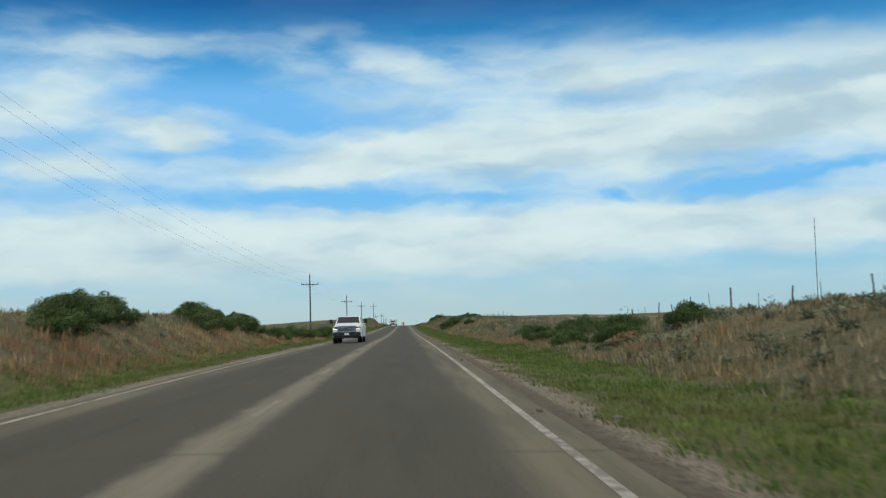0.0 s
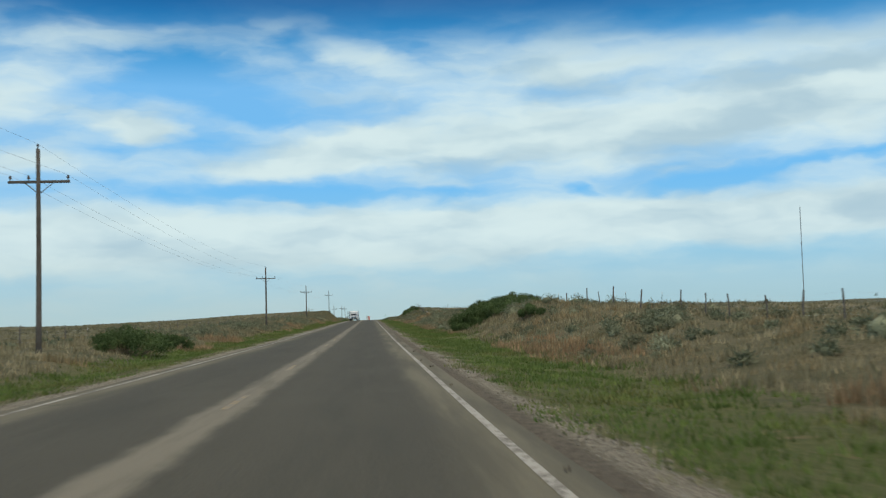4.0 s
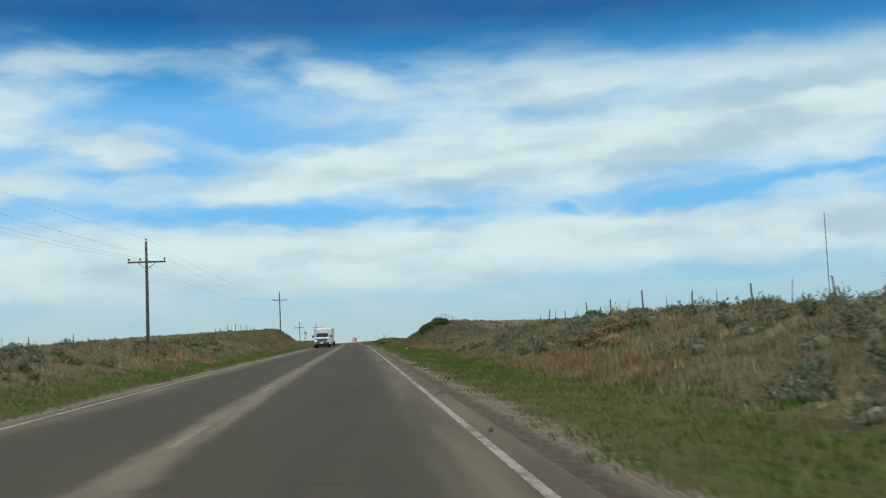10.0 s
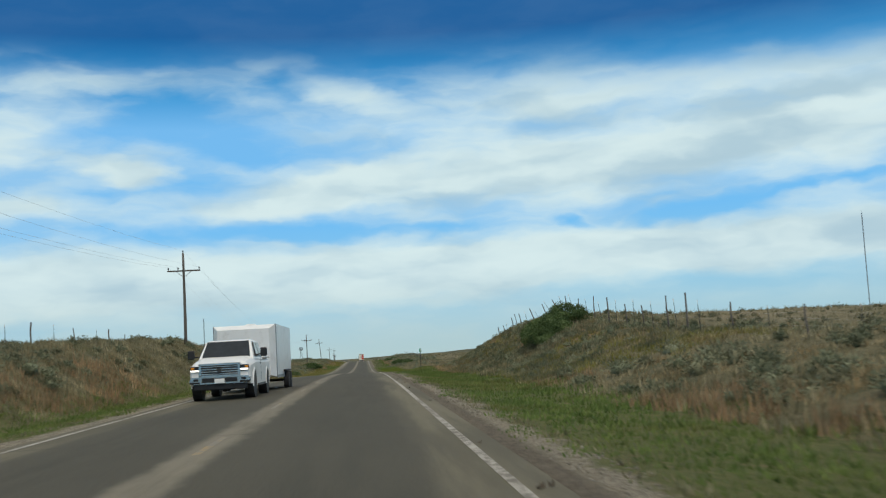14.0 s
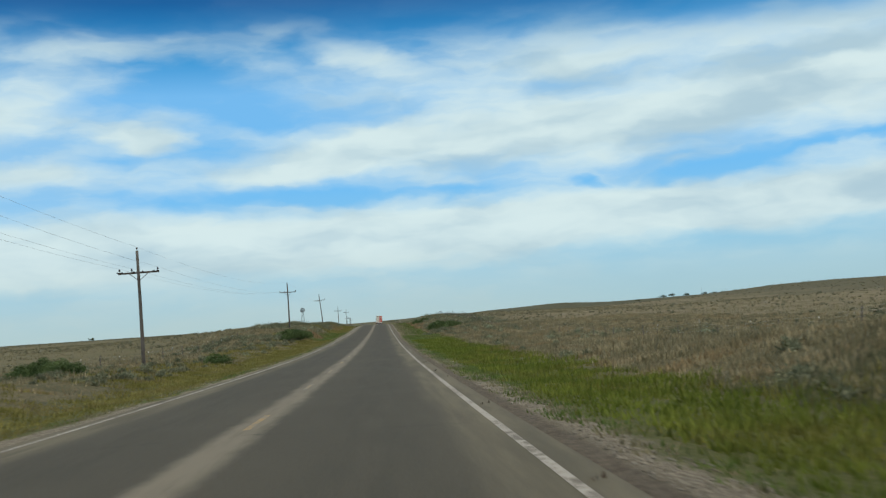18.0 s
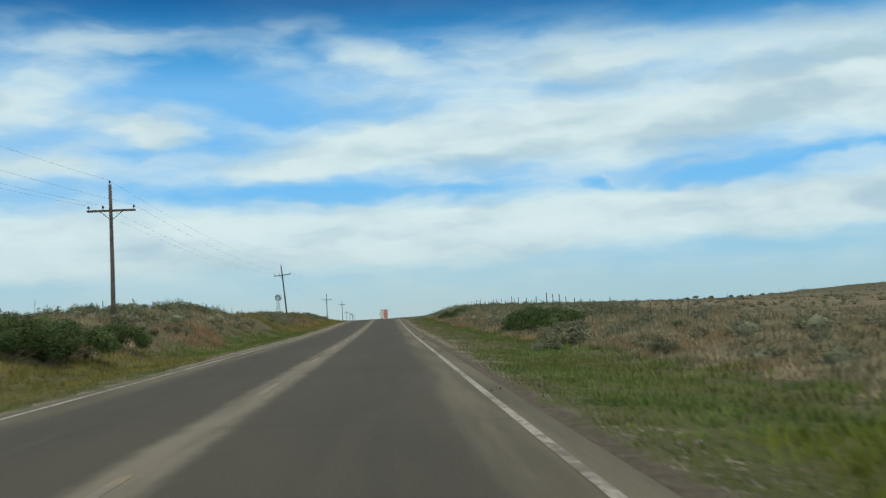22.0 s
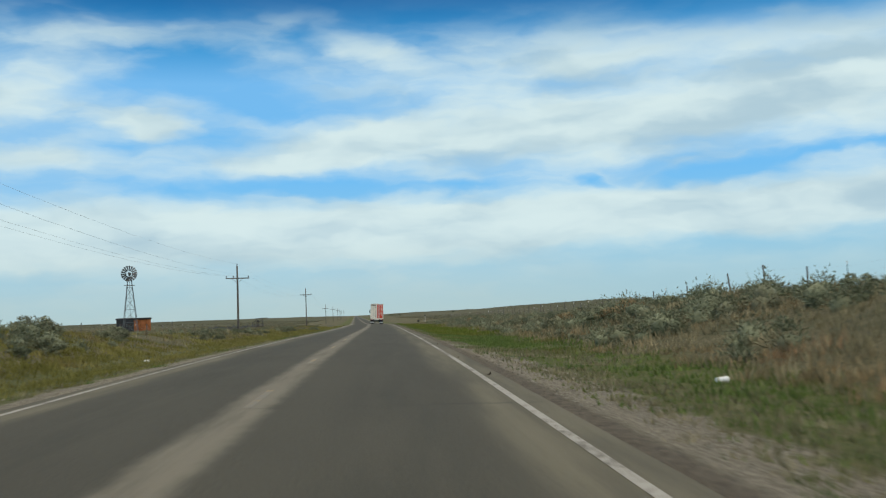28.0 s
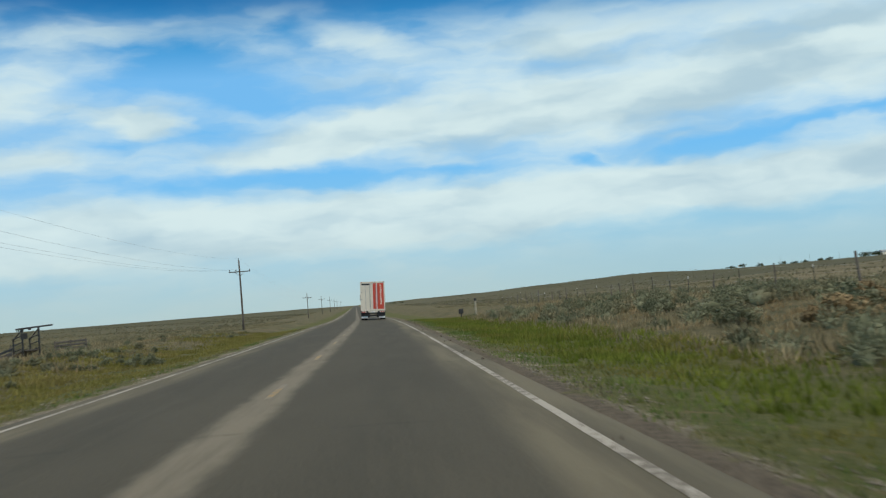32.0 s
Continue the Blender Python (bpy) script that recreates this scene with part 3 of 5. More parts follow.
# ---------- power line ----------
def power_pole(height, arm_z, heavy=False):
    ob = base("utility_pole", "weathered wooden utility pole with one crossarm", "pole", "power line poles")
    bm = bmesh.new()
    rings = []
    for k in range(7):
        f = k / 6
        r = 0.125 * (1 - f) + 0.08 * f
        rings.append([(r * math.cos(a) + 0.02 * math.sin(3 * f), r * math.sin(a), -0.4 + (height + 0.4) * f) for a in np.arange(10) * 2 * math.pi / 10])
    part("shaft", loft(rings, bm), M_POLE, ob, smooth=True)
    part("crossarm", box(-1.22, 1.22, 0.08, 0.18, arm_z - 0.055, arm_z + 0.055, 0.012), M_POLE, ob)
    for s in (-1, 1):
        part("brace", rod((s * 0.55, 0.155, arm_z - 0.05), (s * 0.06, 0.13, arm_z - 0.45), 0.022, n=5), M_STEEL, ob)
    spots = [(-1.14, 0.155), (-0.42, 0.155), (1.14, 0.155)]
    for x, y in spots:
        b2 = rod((x, y, arm_z + 0.06), (x, y, arm_z + 0.16), 0.02, n=6)
        rod((x, y, arm_z + 0.14), (x, y, arm_z + 0.21), 0.075, 0.05, 8, b2)
        rod((x, y, arm_z + 0.21), (x, y, arm_z + 0.27), 0.05, 0.035, 8, b2)
        part("insulator", b2, M_INSUL, ob)
    b2 = rod((0, 0, height - 0.02), (0, 0, height + 0.12), 0.02, n=6)
    rod((0, 0, height + 0.10), (0, 0, height + 0.20), 0.06, 0.04, 8, b2)
    part("insulator", b2, M_INSUL, ob)
    if heavy:
        for x in (-1.2, -0.95, -0.25, 0.3, 0.95, 1.2):
            b2 = bmesh.new()
            for k in range(3):
                rod((x, 0.05 - 0.10 * k, arm_z + 0.04), (x, -0.02 - 0.10 * k, arm_z + 0.04), 0.05, 0.035, 8, b2)
            part("strain_insulator", b2, M_INSUL, ob)
    return ob


POLES = [(-11.2, -75, 8.0), (-11.1, 30, 8.6), (-11.0, 151.1, 8.0), (-10.9, 246.2, 7.7), (-11.3, 341.0, 8.4), (-10.9, 459.5, 10.4), (-12.3, 551.5, 6.9),
         (-11.7, 649.0, 8.2), (-12.1, 748.4, 8.9), (-13.2, 870.3, 7.5), (-14.3, 989.4, 7.9), (-20.0, 1182, 6.2), (-22.5, 1300, 6.3), (-25.0, 1420, 6.4), (-29.0, 1560, 6.5), (-34, 1720, 6.6), (-38, 1900, 6.6)]
LEAN = {748.4: -4.8, 551.5: -0.5, 870.3: 0.3}
for x, y, za in POLES:
    g0 = gz(x, y)
    p = power_pole(za - g0 + 1.32, za - g0, y in (551.5, 1182))
    at(p, x, y, g0, rz=LEAN.get(y, 0) * 2, ry=LEAN.get(y, 0))
for dx, dz, nm in ((-1.14, 0.27, "crossarm"), (-0.42, 0.27, "crossarm"), (1.14, 0.27, "crossarm"), (0.0, 1.52, "pole top")):
    V, E = [], []
    for (xa, ya, zA), (xb, yb, zB) in zip(POLES, POLES[1:]):
        sag = 0.9 if yb - ya < 110 else 1.2
        for k in range(13):
            f = k / 12
            V.append((xa + (xb - xa) * f + dx, ya + (yb - ya) * f + 0.15 * (dz < 1), zA + (zB - zA) * f + dz - 4 * sag * f * (1 - f)))
    cu = bpy.data.curves.new("power_wire", "CURVE")
    cu.dimensions, cu.bevel_depth, cu.bevel_resolution = "3D", 0.0045, 0
    sl = cu.splines.new("POLY")
    sl.points.add(len(V) - 1)
    sl.points.foreach_set("co", np.array([(*v, 1) for v in V], np.float32).ravel())
    cu.materials.append(M_WIRE)
    tagged(new("power_wire", cu), "thin grey power wire strung along the poles", "wire", "power wires")


# ---------- fences ----------
def fence(name, u, y0, y1, spacing, label, lean_in, size):
    ob = base(name, label, "fence")
    rng = random.Random(int(abs(u) * 10 + y0 + 500))
    meshes = []
    for k in range(5):                       # three wooden posts, two steel stakes
        wood = k < 3
        h = (1.32, 1.2, 1.42, 1.25, 1.35)[k]
        r = (0.045, 0.04, 0.055, 0.017, 0.015)[k]
        bm = bmesh.new()
        n = 7 if wood else 4
        rings = []
        for j, f in enumerate((0, 0.35, 0.7, 1.0)):
            ox, oy = (rng.uniform(-0.03, 0.03), rng.uniform(-0.03, 0.03)) if wood and j else (0, 0)
            rr = r * (1.1 - 0.25 * f) * rng.uniform(0.9, 1.1)
            rings.append([(ox + rr * math.cos(a), oy + rr * math.sin(a), -0.35 + (h + 0.35) * f) for a in np.arange(n) * 2 * math.pi / n])
        o = part("post" if wood else "stake", loft(rings, bm), M_POST if wood else M_DARK, ob)
        meshes.append((o.data, o.name.split(".")[0], h))
        bpy.data.objects.remove(o)
    o = part("stake_tip", rod((0, 0, 0), (0, 0, 0.14), 0.021, n=5), M_LITTER, ob)
    tip_mesh = o.data
    bpy.data.objects.remove(o)
    tops = []
    y, i = y0, 0
    while y < y1:
        k = rng.choice((0, 1, 2)) if i % 2 == 0 else rng.choice((3, 4, 3, 1))
        me, nm, h = meshes[k]
        yy = y + rng.uniform(-0.4, 0.4)
        x = u - (1.7 * math.exp(-((yy - 487) / 15) ** 2) if u > 0 else 0.0) + float(road_x(yy)) + rng.uniform(-0.1, 0.1)
        o = new(nm, me)
        o.parent = ob
        steep = lean_in(yy)
        o.matrix_basis = pose(x, yy, gz(x, yy), rng.uniform(-4, 4), rng.gauss(-steep, 3.5 + 0.2 * steep), 0) @ Matrix.Scale(rng.uniform(0.85, 1.12) * size(yy), 4, (0, 0, 1)) @ Matrix.Diagonal((min(size(yy), 0.9), min(size(yy), 0.9), 1, 1))
        if nm == "stake":
            tip = new("stake_tip", tip_mesh)
            tip.parent = ob
            tip.matrix_basis = o.matrix_basis @ pose(0, 0, h - 0.13)
        tops.append((x, yy, gz(x, yy), size(yy)))
        y += spacing * (0.55 if u > 0 and 424 < y < 500 else 1.0)
        i += 1
    for h in (0.3, 0.58, 0.85, 1.1):
        cu = bpy.data.curves.new("fence_wire", "CURVE")
        cu.dimensions, cu.bevel_depth, cu.bevel_resolution = "3D", 0.001, 0
        sl = cu.splines.new("POLY")
        sl.points.add(len(tops) - 1)
        sl.points.foreach_set("co", np.array([(a, b, c + h * k + rng.uniform(-0.04, 0.04), 1) for a, b, c, k in tops], np.float32).ravel())
        cu.materials.append(M_WIRE)
        o = new("fence_wire", cu)
        o.parent = ob
    return ob


fence("wire_fence", 18.0, -20, 1000, 3.95, "barbed wire fence on grey wooden posts and steel stakes", lambda y: 13 * math.exp(-((y - 468) / 26) ** 2), lambda y: 0.55 if 512 < y < 650 else 1.2 if 425 < y < 505 else 0.9)
fence("wire_fence", -16.5, -20, 870, 4.9, "barbed wire fence on weathered posts along the pasture", lambda y: 0.0, lambda y: 0.9 if 415 < y < 470 else 0.7)


# ---------- mile marker, posts, litter ----------
def bars_text(name, words, size, mat, parent, x, y, z):
    cu = bpy.data.curves.new(name, "FONT")
    cu.body, cu.size, cu.align_x, cu.align_y, cu.extrude, cu.offset = words, size, "CENTER", "CENTER", 0.002, 0.02 * size
    tmp = new(name, cu)
    me = bpy.data.meshes.new_from_object(tmp.evaluated_get(bpy.context.evaluated_depsgraph_get()))
    bpy.data.objects.remove(tmp)
    me.materials.clear()
    me.materials.append(mat)
    ob = new(name, me)
    ob.parent = parent
    ob.matrix_basis = pose(x, y, z, 90, 0, 0)
    return ob


mile = base("mile_marker", "green roadside mile marker sign on a dark steel post", "road sign")
part("post", box(-0.022, 0.022, -0.02, 0.02, -0.4, 1.5, 0.006), M_DARK, mile, "dark channel post")
part("plate", box(-0.09, 0.09, -0.032, -0.024, 1.44, 1.76, 0.003), M_SIGN, mile, "green sign plate")
bars_text("letters", "MILE", 0.072, M_LETTER, mile, 0, -0.036, 1.695)
bars_text("numeral", "2", 0.18, M_LETTER, mile, 0, -0.036, 1.56)
MILE_X, MILE_Y = 7.22, 474.1
at(mile, MILE_X, MILE_Y, gz(MILE_X, MILE_Y), 2)

riser = base("marker_post", "tan pipeline marker post with a dark cap", "marker post")
part("post", rod((0, 0, -0.3), (0, 0, 1.45), 0.10, 0.095, 10), M_TAN, riser)
part("cap", rod((0, 0, 1.45), (0, 0, 1.68), 0.12, 0.10, 10), M_DARK, riser, "dark cap")
at(riser, 9.6, 956, gz(9.6, 956))
valve = base("valve_box", "dark steel valve box on a stub pipe", "valve box")
part("pipe", rod((0, 0, -0.2), (0, 0, 0.5), 0.05, n=8), M_DARK, valve)
part("housing", box(-0.2, 0.2, -0.15, 0.15, 0.45, 0.85, 0.02), M_DARK, valve)
at(valve, 8.4, 957, gz(8.4, 957))


def litter(x, y, s, rz, kind):
    ob = base("litter", ("crumpled white paper cup lying on the grass", "flat white plastic bag caught in the grass")[kind], "litter", "roadside litter")
    bm = bmesh.new()
    if kind == 0:
        rod((-0.22 * s, 0, 0.1 * s), (0.22 * s, 0, 0.1 * s), 0.08 * s, 0.11 * s, 10, bm)
    else:
        bmesh.ops.create_icosphere(bm, subdivisions=2, radius=0.25 * s)
        for v in bm.verts:
            v.co = Vector((v.co.x * 1.2, v.co.y, v.co.z * 0.35 + 0.08 * s)) * (1 + 0.25 * math.sin(v.co.x * 31 + v.co.y * 47))
    part("wrap", bm, M_LITTER, ob)
    at(ob, x, y, gz(x, y) + 0.03, rz)


for x, y, s, rz, kd in ((8.35, 776.0, 0.6, 20, 0), (12.6, 279.0, 0.55, 60, 1), (7.2, 381.0, 0.6, 80, 0), (-8.4, 279.5, 0.6, 30, 1),
                        (8.8, 201, 0.5, 0, 1), (9.3, 846, 0.5, 40, 0), (10.2, 793, 0.5, 40, 1), (-6.7, 795, 0.4, 0, 0)):
    litter(x, y, s, rz, kd)


# ---------- lorry ----------
def wheel(parent, x, y, r, wdt, label="", rim=M_STEEL):
    """A wheel in the plane across x."""
    bm = bmesh.new()
    rings = []
    for dx, rr in ((-0.5, 0.62), (-0.5, 0.92), (-0.36, 1.0), (0.36, 1.0), (0.5, 0.92), (0.5, 0.62)):
        rings.append([(x + dx * wdt, y + rr * r * math.cos(a), r + rr * r * math.sin(a)) for a in np.arange(20) * 2 * math.pi / 20])
    wh = part("wheel", loft(rings, bm), M_RUBBER, parent, label)
    wh.name = "wheel"
    bm = rod((x - 0.42 * wdt, y, r), (x + 0.42 * wdt, y, r), 0.6 * r, n=16)
    rod((x - 0.5 * wdt, y, r), (x + 0.5 * wdt, y, r), 0.2 * r, n=8, bm=bm)
    part("rim", bm, rim, wh, "steel rim")
    return wh


def lorry():
    """Seen from behind: 0, 0, 0 is the middle of the tail on the road; it heads along +y."""
    ob = base("semi_truck", "white box semi-trailer truck with red stripes on its rear door", "truck")
    W, L, z0, z1 = 1.3, 15.9, 1.12, 4.08
    part("box_body", box(-W, W, 0.06, L, z0, z1, 0.03), M_WHITE, ob, "white box body")
    fr = bmesh.new()
    for a in ((-W, -W + 0.09, 0.0, 0.07, z0, z1), (W - 0.09, W, 0.0, 0.07, z0, z1), (-W, W, 0.0, 0.07, z1 - 0.13, z1 + 0.02), (-W, W, 0.0, 0.07, z0 - 0.12, z0 + 0.02)):
        box(*a, bm=fr)
    part("rear_frame", fr, M_CREAM, ob, "pale rear frame")
    dl = part("door", box(-W + 0.10, -0.01, 0.02, 0.058, z0 + 0.03, z1 - 0.14, 0.008), M_CREAM, ob, "cream rear door leaf")
    part("vent_strip", box(-W + 0.14, -0.28, 0.008, 0.019, z1 - 0.34, z1 - 0.19, 0.003), M_BLACK, dl, "dark strip")
    dr = part("door", box(0.01, W - 0.10, 0.02, 0.058, z0 + 0.03, z1 - 0.14, 0.008), M_WHITE, ob, "white rear door leaf with red stripes")
    for xa, xb in ((0.04, 0.38), (0.47, 1.18)):
        part("stripe", box(xa, xb, 0.012, 0.019, z0 + 0.05, z1 - 0.16, 0.002), M_RED, dr, "red stripe")
    for k in range(9):
        z = z0 + 0.55 + k * 0.24
        part("mark", box(0.80 + 0.03 * math.sin(k * 2.1), 0.94 + 0.03 * math.sin(k * 1.3), 0.004, 0.011, z, z + 0.17, 0.002), M_CREAM, dr, "pale mark")
    for x in (-0.75, -0.32, 0.30, 0.50):
        rb = rod((x, -0.012, z0 + 0.05), (x, -0.012, z1 - 0.2), 0.016, n=6)
        part("lock_rod", rb, M_STEEL, ob, "steel lock rod")
    for s in (-1, 1):
        for k in range(4):
            z = z0 + 0.3 + k * 0.78
            part("hinge", box(s * (W - 0.12) - 0.07, s * (W - 0.12) + 0.07, -0.006, 0.008, z, z + 0.06), M_STEEL, ob)
    for x in (-1.15, -0.25, 0, 0.25, 1.15):
        part("marker_lamp", box(x - 0.05, x + 0.05, -0.02, 0.0, z1 - 0.07, z1 - 0.03, 0.005), M_TAIL, ob, "small red marker lamp")
    part("tail_sill", box(-W, W, -0.02, 0.1, z0 - 0.34, z0 - 0.125, 0.01), M_BLACK, ob, "black lower sill")
    for xa, xb in ((-1.22, -0.72), (-0.5, 0.5), (0.72, 1.22)):
        part("sill_panel", box(xa, xb, -0.032, -0.021, z0 - 0.30, z0 - 0.15, 0.004), M_CREAM, ob, "cream lamp panel")
    for s in (-1, 1):
        for x in (1.1, 0.9):
            part("tail_lamp", box(s * x - 0.075, s * x + 0.075, -0.05, -0.033, z0 - 0.28, z0 - 0.18, 0.005), M_TAIL, ob, "red tail lamp")
    part("plate_bar", box(-0.16, 0.16, -0.045, -0.033, z0 - 0.29, z0 - 0.17, 0.004), M_LITTER, ob, "plain pale plate")
    part("door_panel", box(-W + 0.16, -0.30, 0.008, 0.019, z0 + 0.2, z1 - 0.36, 0.004), M_CREAM, dl, "pale door panel")
    part("seam", box(-0.275, -0.25, 0.008, 0.019, z0 + 0.1, z1 - 0.2, 0.003), M_BUMPER, dl, "dark seam")
    gd = box(-1.1, 1.1, -0.05, 0.05, 0.5, 0.6)
    for s in (-1, 1):
        box(s * 0.62 - 0.05, s * 0.62 + 0.05, -0.03, 0.05, 0.6, z0 - 0.3, bm=gd)
    part("underride_guard", gd, M_DARK, ob, "dark underride guard")
    for s in (-1, 1):
        part("mud_flap", box(s * 0.82 - 0.46, s * 0.82 + 0.46, 0.22, 0.24, 0.32, z0 - 0.3), M_BLACK, ob, "black mud flap")
        part("flap_plate", box(s * 0.92 - 0.34, s * 0.92 + 0.34, 0.17, 0.215, 0.22, 0.42, 0.004), M_LITTER, ob, "white flap weight")
    part("chassis", box(-0.5, 0.5, 0.3, L, 0.72, z0 - 0.01), M_DARK, ob)
    for y in (1.3, 2.6):
        part("axle", rod((-1.1, y, 0.5), (1.1, y, 0.5), 0.07, n=8), M_DARK, ob)
        for s in (-1, 1):
            for x in (1.13, 0.79):
                wheel(ob, s * x, y, 0.5, 0.27)
    for s in (-1, 1):
        part("landing_leg", box(s * 0.8 - 0.06, s * 0.8 + 0.06, L - 3.0, L - 2.85, 0.35, z0), M_DARK, ob)
    # tractor
    part("cab", box(-1.2, 1.2, L + 0.6, L + 2.9, 0.9, 3.7, 0.12, seg=2), M_WHITE, ob, "white tractor cab")
    part("bonnet", box(-1.0, 1.0, L + 2.9, L + 4.7, 0.8, 2.0, 0.15, seg=2), M_WHITE, ob)
    part("windscreen", box(-1.05, 1.05, L + 2.88, L + 2.93, 2.1, 2.9, 0.01), M_GLASS, ob)
    part("tractor_chassis", box(-0.45, 0.45, L - 1.5, L + 4.5, 0.55, 0.9), M_DARK, ob)
    for y in (L - 1.0, L + 0.3):
        for s in (-1, 1):
            wheel(ob, s * 1.0, y, 0.5, 0.5)
    for s in (-1, 1):
        wheel(ob, s * 1.05, L + 3.9, 0.5, 0.3)
        part("mirror", box(s * 1.45 - 0.1, s * 1.45 + 0.1, L + 2.7, L + 2.78, 2.2, 2.9, 0.02), M_BLACK, ob)
        part("exhaust_stack", rod((s * 1.05, L + 0.45, 1.0), (s * 1.05, L + 0.45, 4.0), 0.07, n=10), M_CHROME, ob)
    return ob


TRUCK_Y = 980.0
tx = 0.62
truck = lorry()
at(truck, tx, TRUCK_Y, float(crown(np.array(tx), np.array(TRUCK_Y))) - 0.02, rz=0.6, ry=2.6)


# ---------- pickups ----------
def pickup(label, grey_bumper, roof_z=1.93):
    """A crew-cab pickup: 0, 0, 0 under the front bumper's middle, its nose to -y."""
    ob = base("pickup_truck", label, "pickup truck", "oncoming pickups")
    W = 1.0

    def ring(y, half, z0, z1, pinch=0.04):
        return [(-half, y, z0), (-half, y, z1 - 0.14), (-half + 0.10 + pinch, y, z1), (half - 0.10 - pinch, y, z1), (half, y, z1 - 0.14), (half, y, z0)]

    body = loft([ring(0.10, W - 0.10, 0.62, 1.12), ring(0.22, W - 0.03, 0.50, 1.22), ring(0.9, W, 0.48, 1.28), ring(1.75, W, 0.46, 1.33), ring(4.1, W, 0.46, 1.31),
                 ring(5.9, W, 0.55, 1.33), ring(6.0, W - 0.02, 0.6, 1.31)])
    part("body", body, M_WHITE, ob, "white body")
    hood = loft([[(-0.80, 0.12, 1.10), (-0.62, 0.10, 1.21), (0.62, 0.10, 1.21), (0.80, 0.12, 1.10)], [(-0.84, 0.8, 1.25), (-0.66, 0.8, 1.35), (0.66, 0.8, 1.35), (0.84, 0.8, 1.25)],
                 [(-0.86, 1.62, 1.30), (-0.70, 1.62, 1.40), (0.70, 1.62, 1.40), (0.86, 1.62, 1.30)]])
    part("hood", hood, M_WHITE, ob)

    def cab(y, half_lo, half_hi, z0, z1):
        return [(-half_lo, y, z0), (-half_hi, y, z1 - 0.05), (-half_hi + 0.1, y, z1), (half_hi - 0.1, y, z1), (half_hi, y, z1 - 0.05), (half_lo, y, z0)]

    c = loft([cab(1.58, 0.93, 0.91, 1.28, 1.36), cab(2.28, 0.95, 0.76, 1.28, roof_z - 0.03), cab(2.8, 0.95, 0.77, 1.28, roof_z), cab(3.7, 0.95, 0.77, 1.28, roof_z - 0.01), cab(4.0, 0.94, 0.74, 1.28, roof_z - 0.09)])
    part("cab", c, M_WHITE, ob)
    ws = loft([[(-0.80, 1.625, 1.385), (0.80, 1.625, 1.385), (0.80, 1.60, 1.39), (-0.80, 1.60, 1.39)], [(-0.70, 2.25, roof_z - 0.07), (0.70, 2.25, roof_z - 0.07), (0.70, 2.215, roof_z - 0.055), (-0.70, 2.215, roof_z - 0.055)]])
    part("windshield", ws, M_GLASS, ob, "dark windshield")
    for s in (-1, 1):
        for ya, yb, yc, yd in ((1.95, 2.9, 2.42, 2.88), (3.0, 3.85, 3.0, 3.72)):
            g = loft([[(s * 0.945, ya, 1.40), (s * 0.945, yb, 1.40), (s * 0.965, yb, 1.40), (s * 0.965, ya, 1.40)],
                      [(s * 0.80, yc, roof_z - 0.11), (s * 0.80, yd, roof_z - 0.11), (s * 0.82, yd, roof_z - 0.11), (s * 0.82, yc, roof_z - 0.11)]])
            part("side_window", g, M_GLASS, ob, "dark side window")
        part("door_handle", box(s * 1.005 - 0.012, s * 1.005 + 0.012, 2.65, 2.85, 1.12, 1.16, 0.006), M_BLACK, ob)
        mi = part("mirror", box(s * 1.22 - 0.11, s * 1.22 + 0.11, 1.92, 2.04, 1.36, 1.66, 0.03), M_BLACK, ob, "large black towing mirror")
        part("mirror_arm", rod((s * 0.95, 2.0, 1.42), (s * 1.15, 1.98, 1.45), 0.025, n=6), M_BLACK, mi)
        hl = part("headlamp", box(s * 0.78 - 0.16, s * 0.78 + 0.16, 0.03, 0.16, 0.93, 1.12, 0.03), M_GLASS, ob, "headlamp unit")
        part("lamp_strip", box(s * 0.78 - 0.14, s * 0.78 + 0.14, 0.012, 0.028, 0.945, 1.0, 0.006), M_LAMP, hl, "lit white lamp strip")
        part("turn_lens", box(s * 0.86 - 0.05, s * 0.86 + 0.05, 0.012, 0.028, 1.02, 1.09, 0.006), M_AMBER, hl, "amber lens")
        part("fog_lamp", box(s * 0.76 - 0.08, s * 0.76 + 0.08, -0.03, -0.005, 0.64, 0.72, 0.01), M_BLACK, ob)
        for yw in (1.1, 4.95):
            arch = [[(s * xx, yw + 0.50 * math.cos(a) * k, 0.46 + 0.50 * math.sin(a) * k) for xx, k in ((0.985, 0.96), (1.02, 0.96), (1.02, 1.08), (0.985, 1.10))] for a in np.linspace(-0.1, math.pi + 0.1, 13)]
            part("wheel_arch", loft(arch), M_WHITE, ob)
        part("bed_rail", box(s * 0.93 - 0.07, s * 0.93 + 0.07, 4.1, 5.95, 1.31, 1.37, 0.015), M_WHITE, ob)
        part("door_seam", box(s * 1.001 - 0.004, s * 1.001 + 0.004, 2.94, 2.955, 0.55, 1.30), M_BLACK, ob)
        part("bumper_corner", box(s * 0.80 - 0.16, s * 0.80 + 0.16, -0.035, -0.018, 0.56, 0.62, 0.006), M_BLACK, ob)
        part("side_step", box(s * 0.98 - 0.08, s * 0.98 + 0.06, 1.8, 4.0, 0.38, 0.44, 0.02), M_BLACK, ob)
        for y in (1.1, 4.95):
            wheel(ob, s * 0.86, y, 0.42, 0.27, rim=M_CHROME)
            part("wheel_well", rod((s * 0.70, y, 0.46), (s * 1.004, y, 0.46), 0.47, n=20), M_BLACK, ob)
    gr = part("grille", box(-0.60, 0.60, 0.02, 0.16, 0.80, 1.14, 0.03), M_BLACK, ob, "black grille")
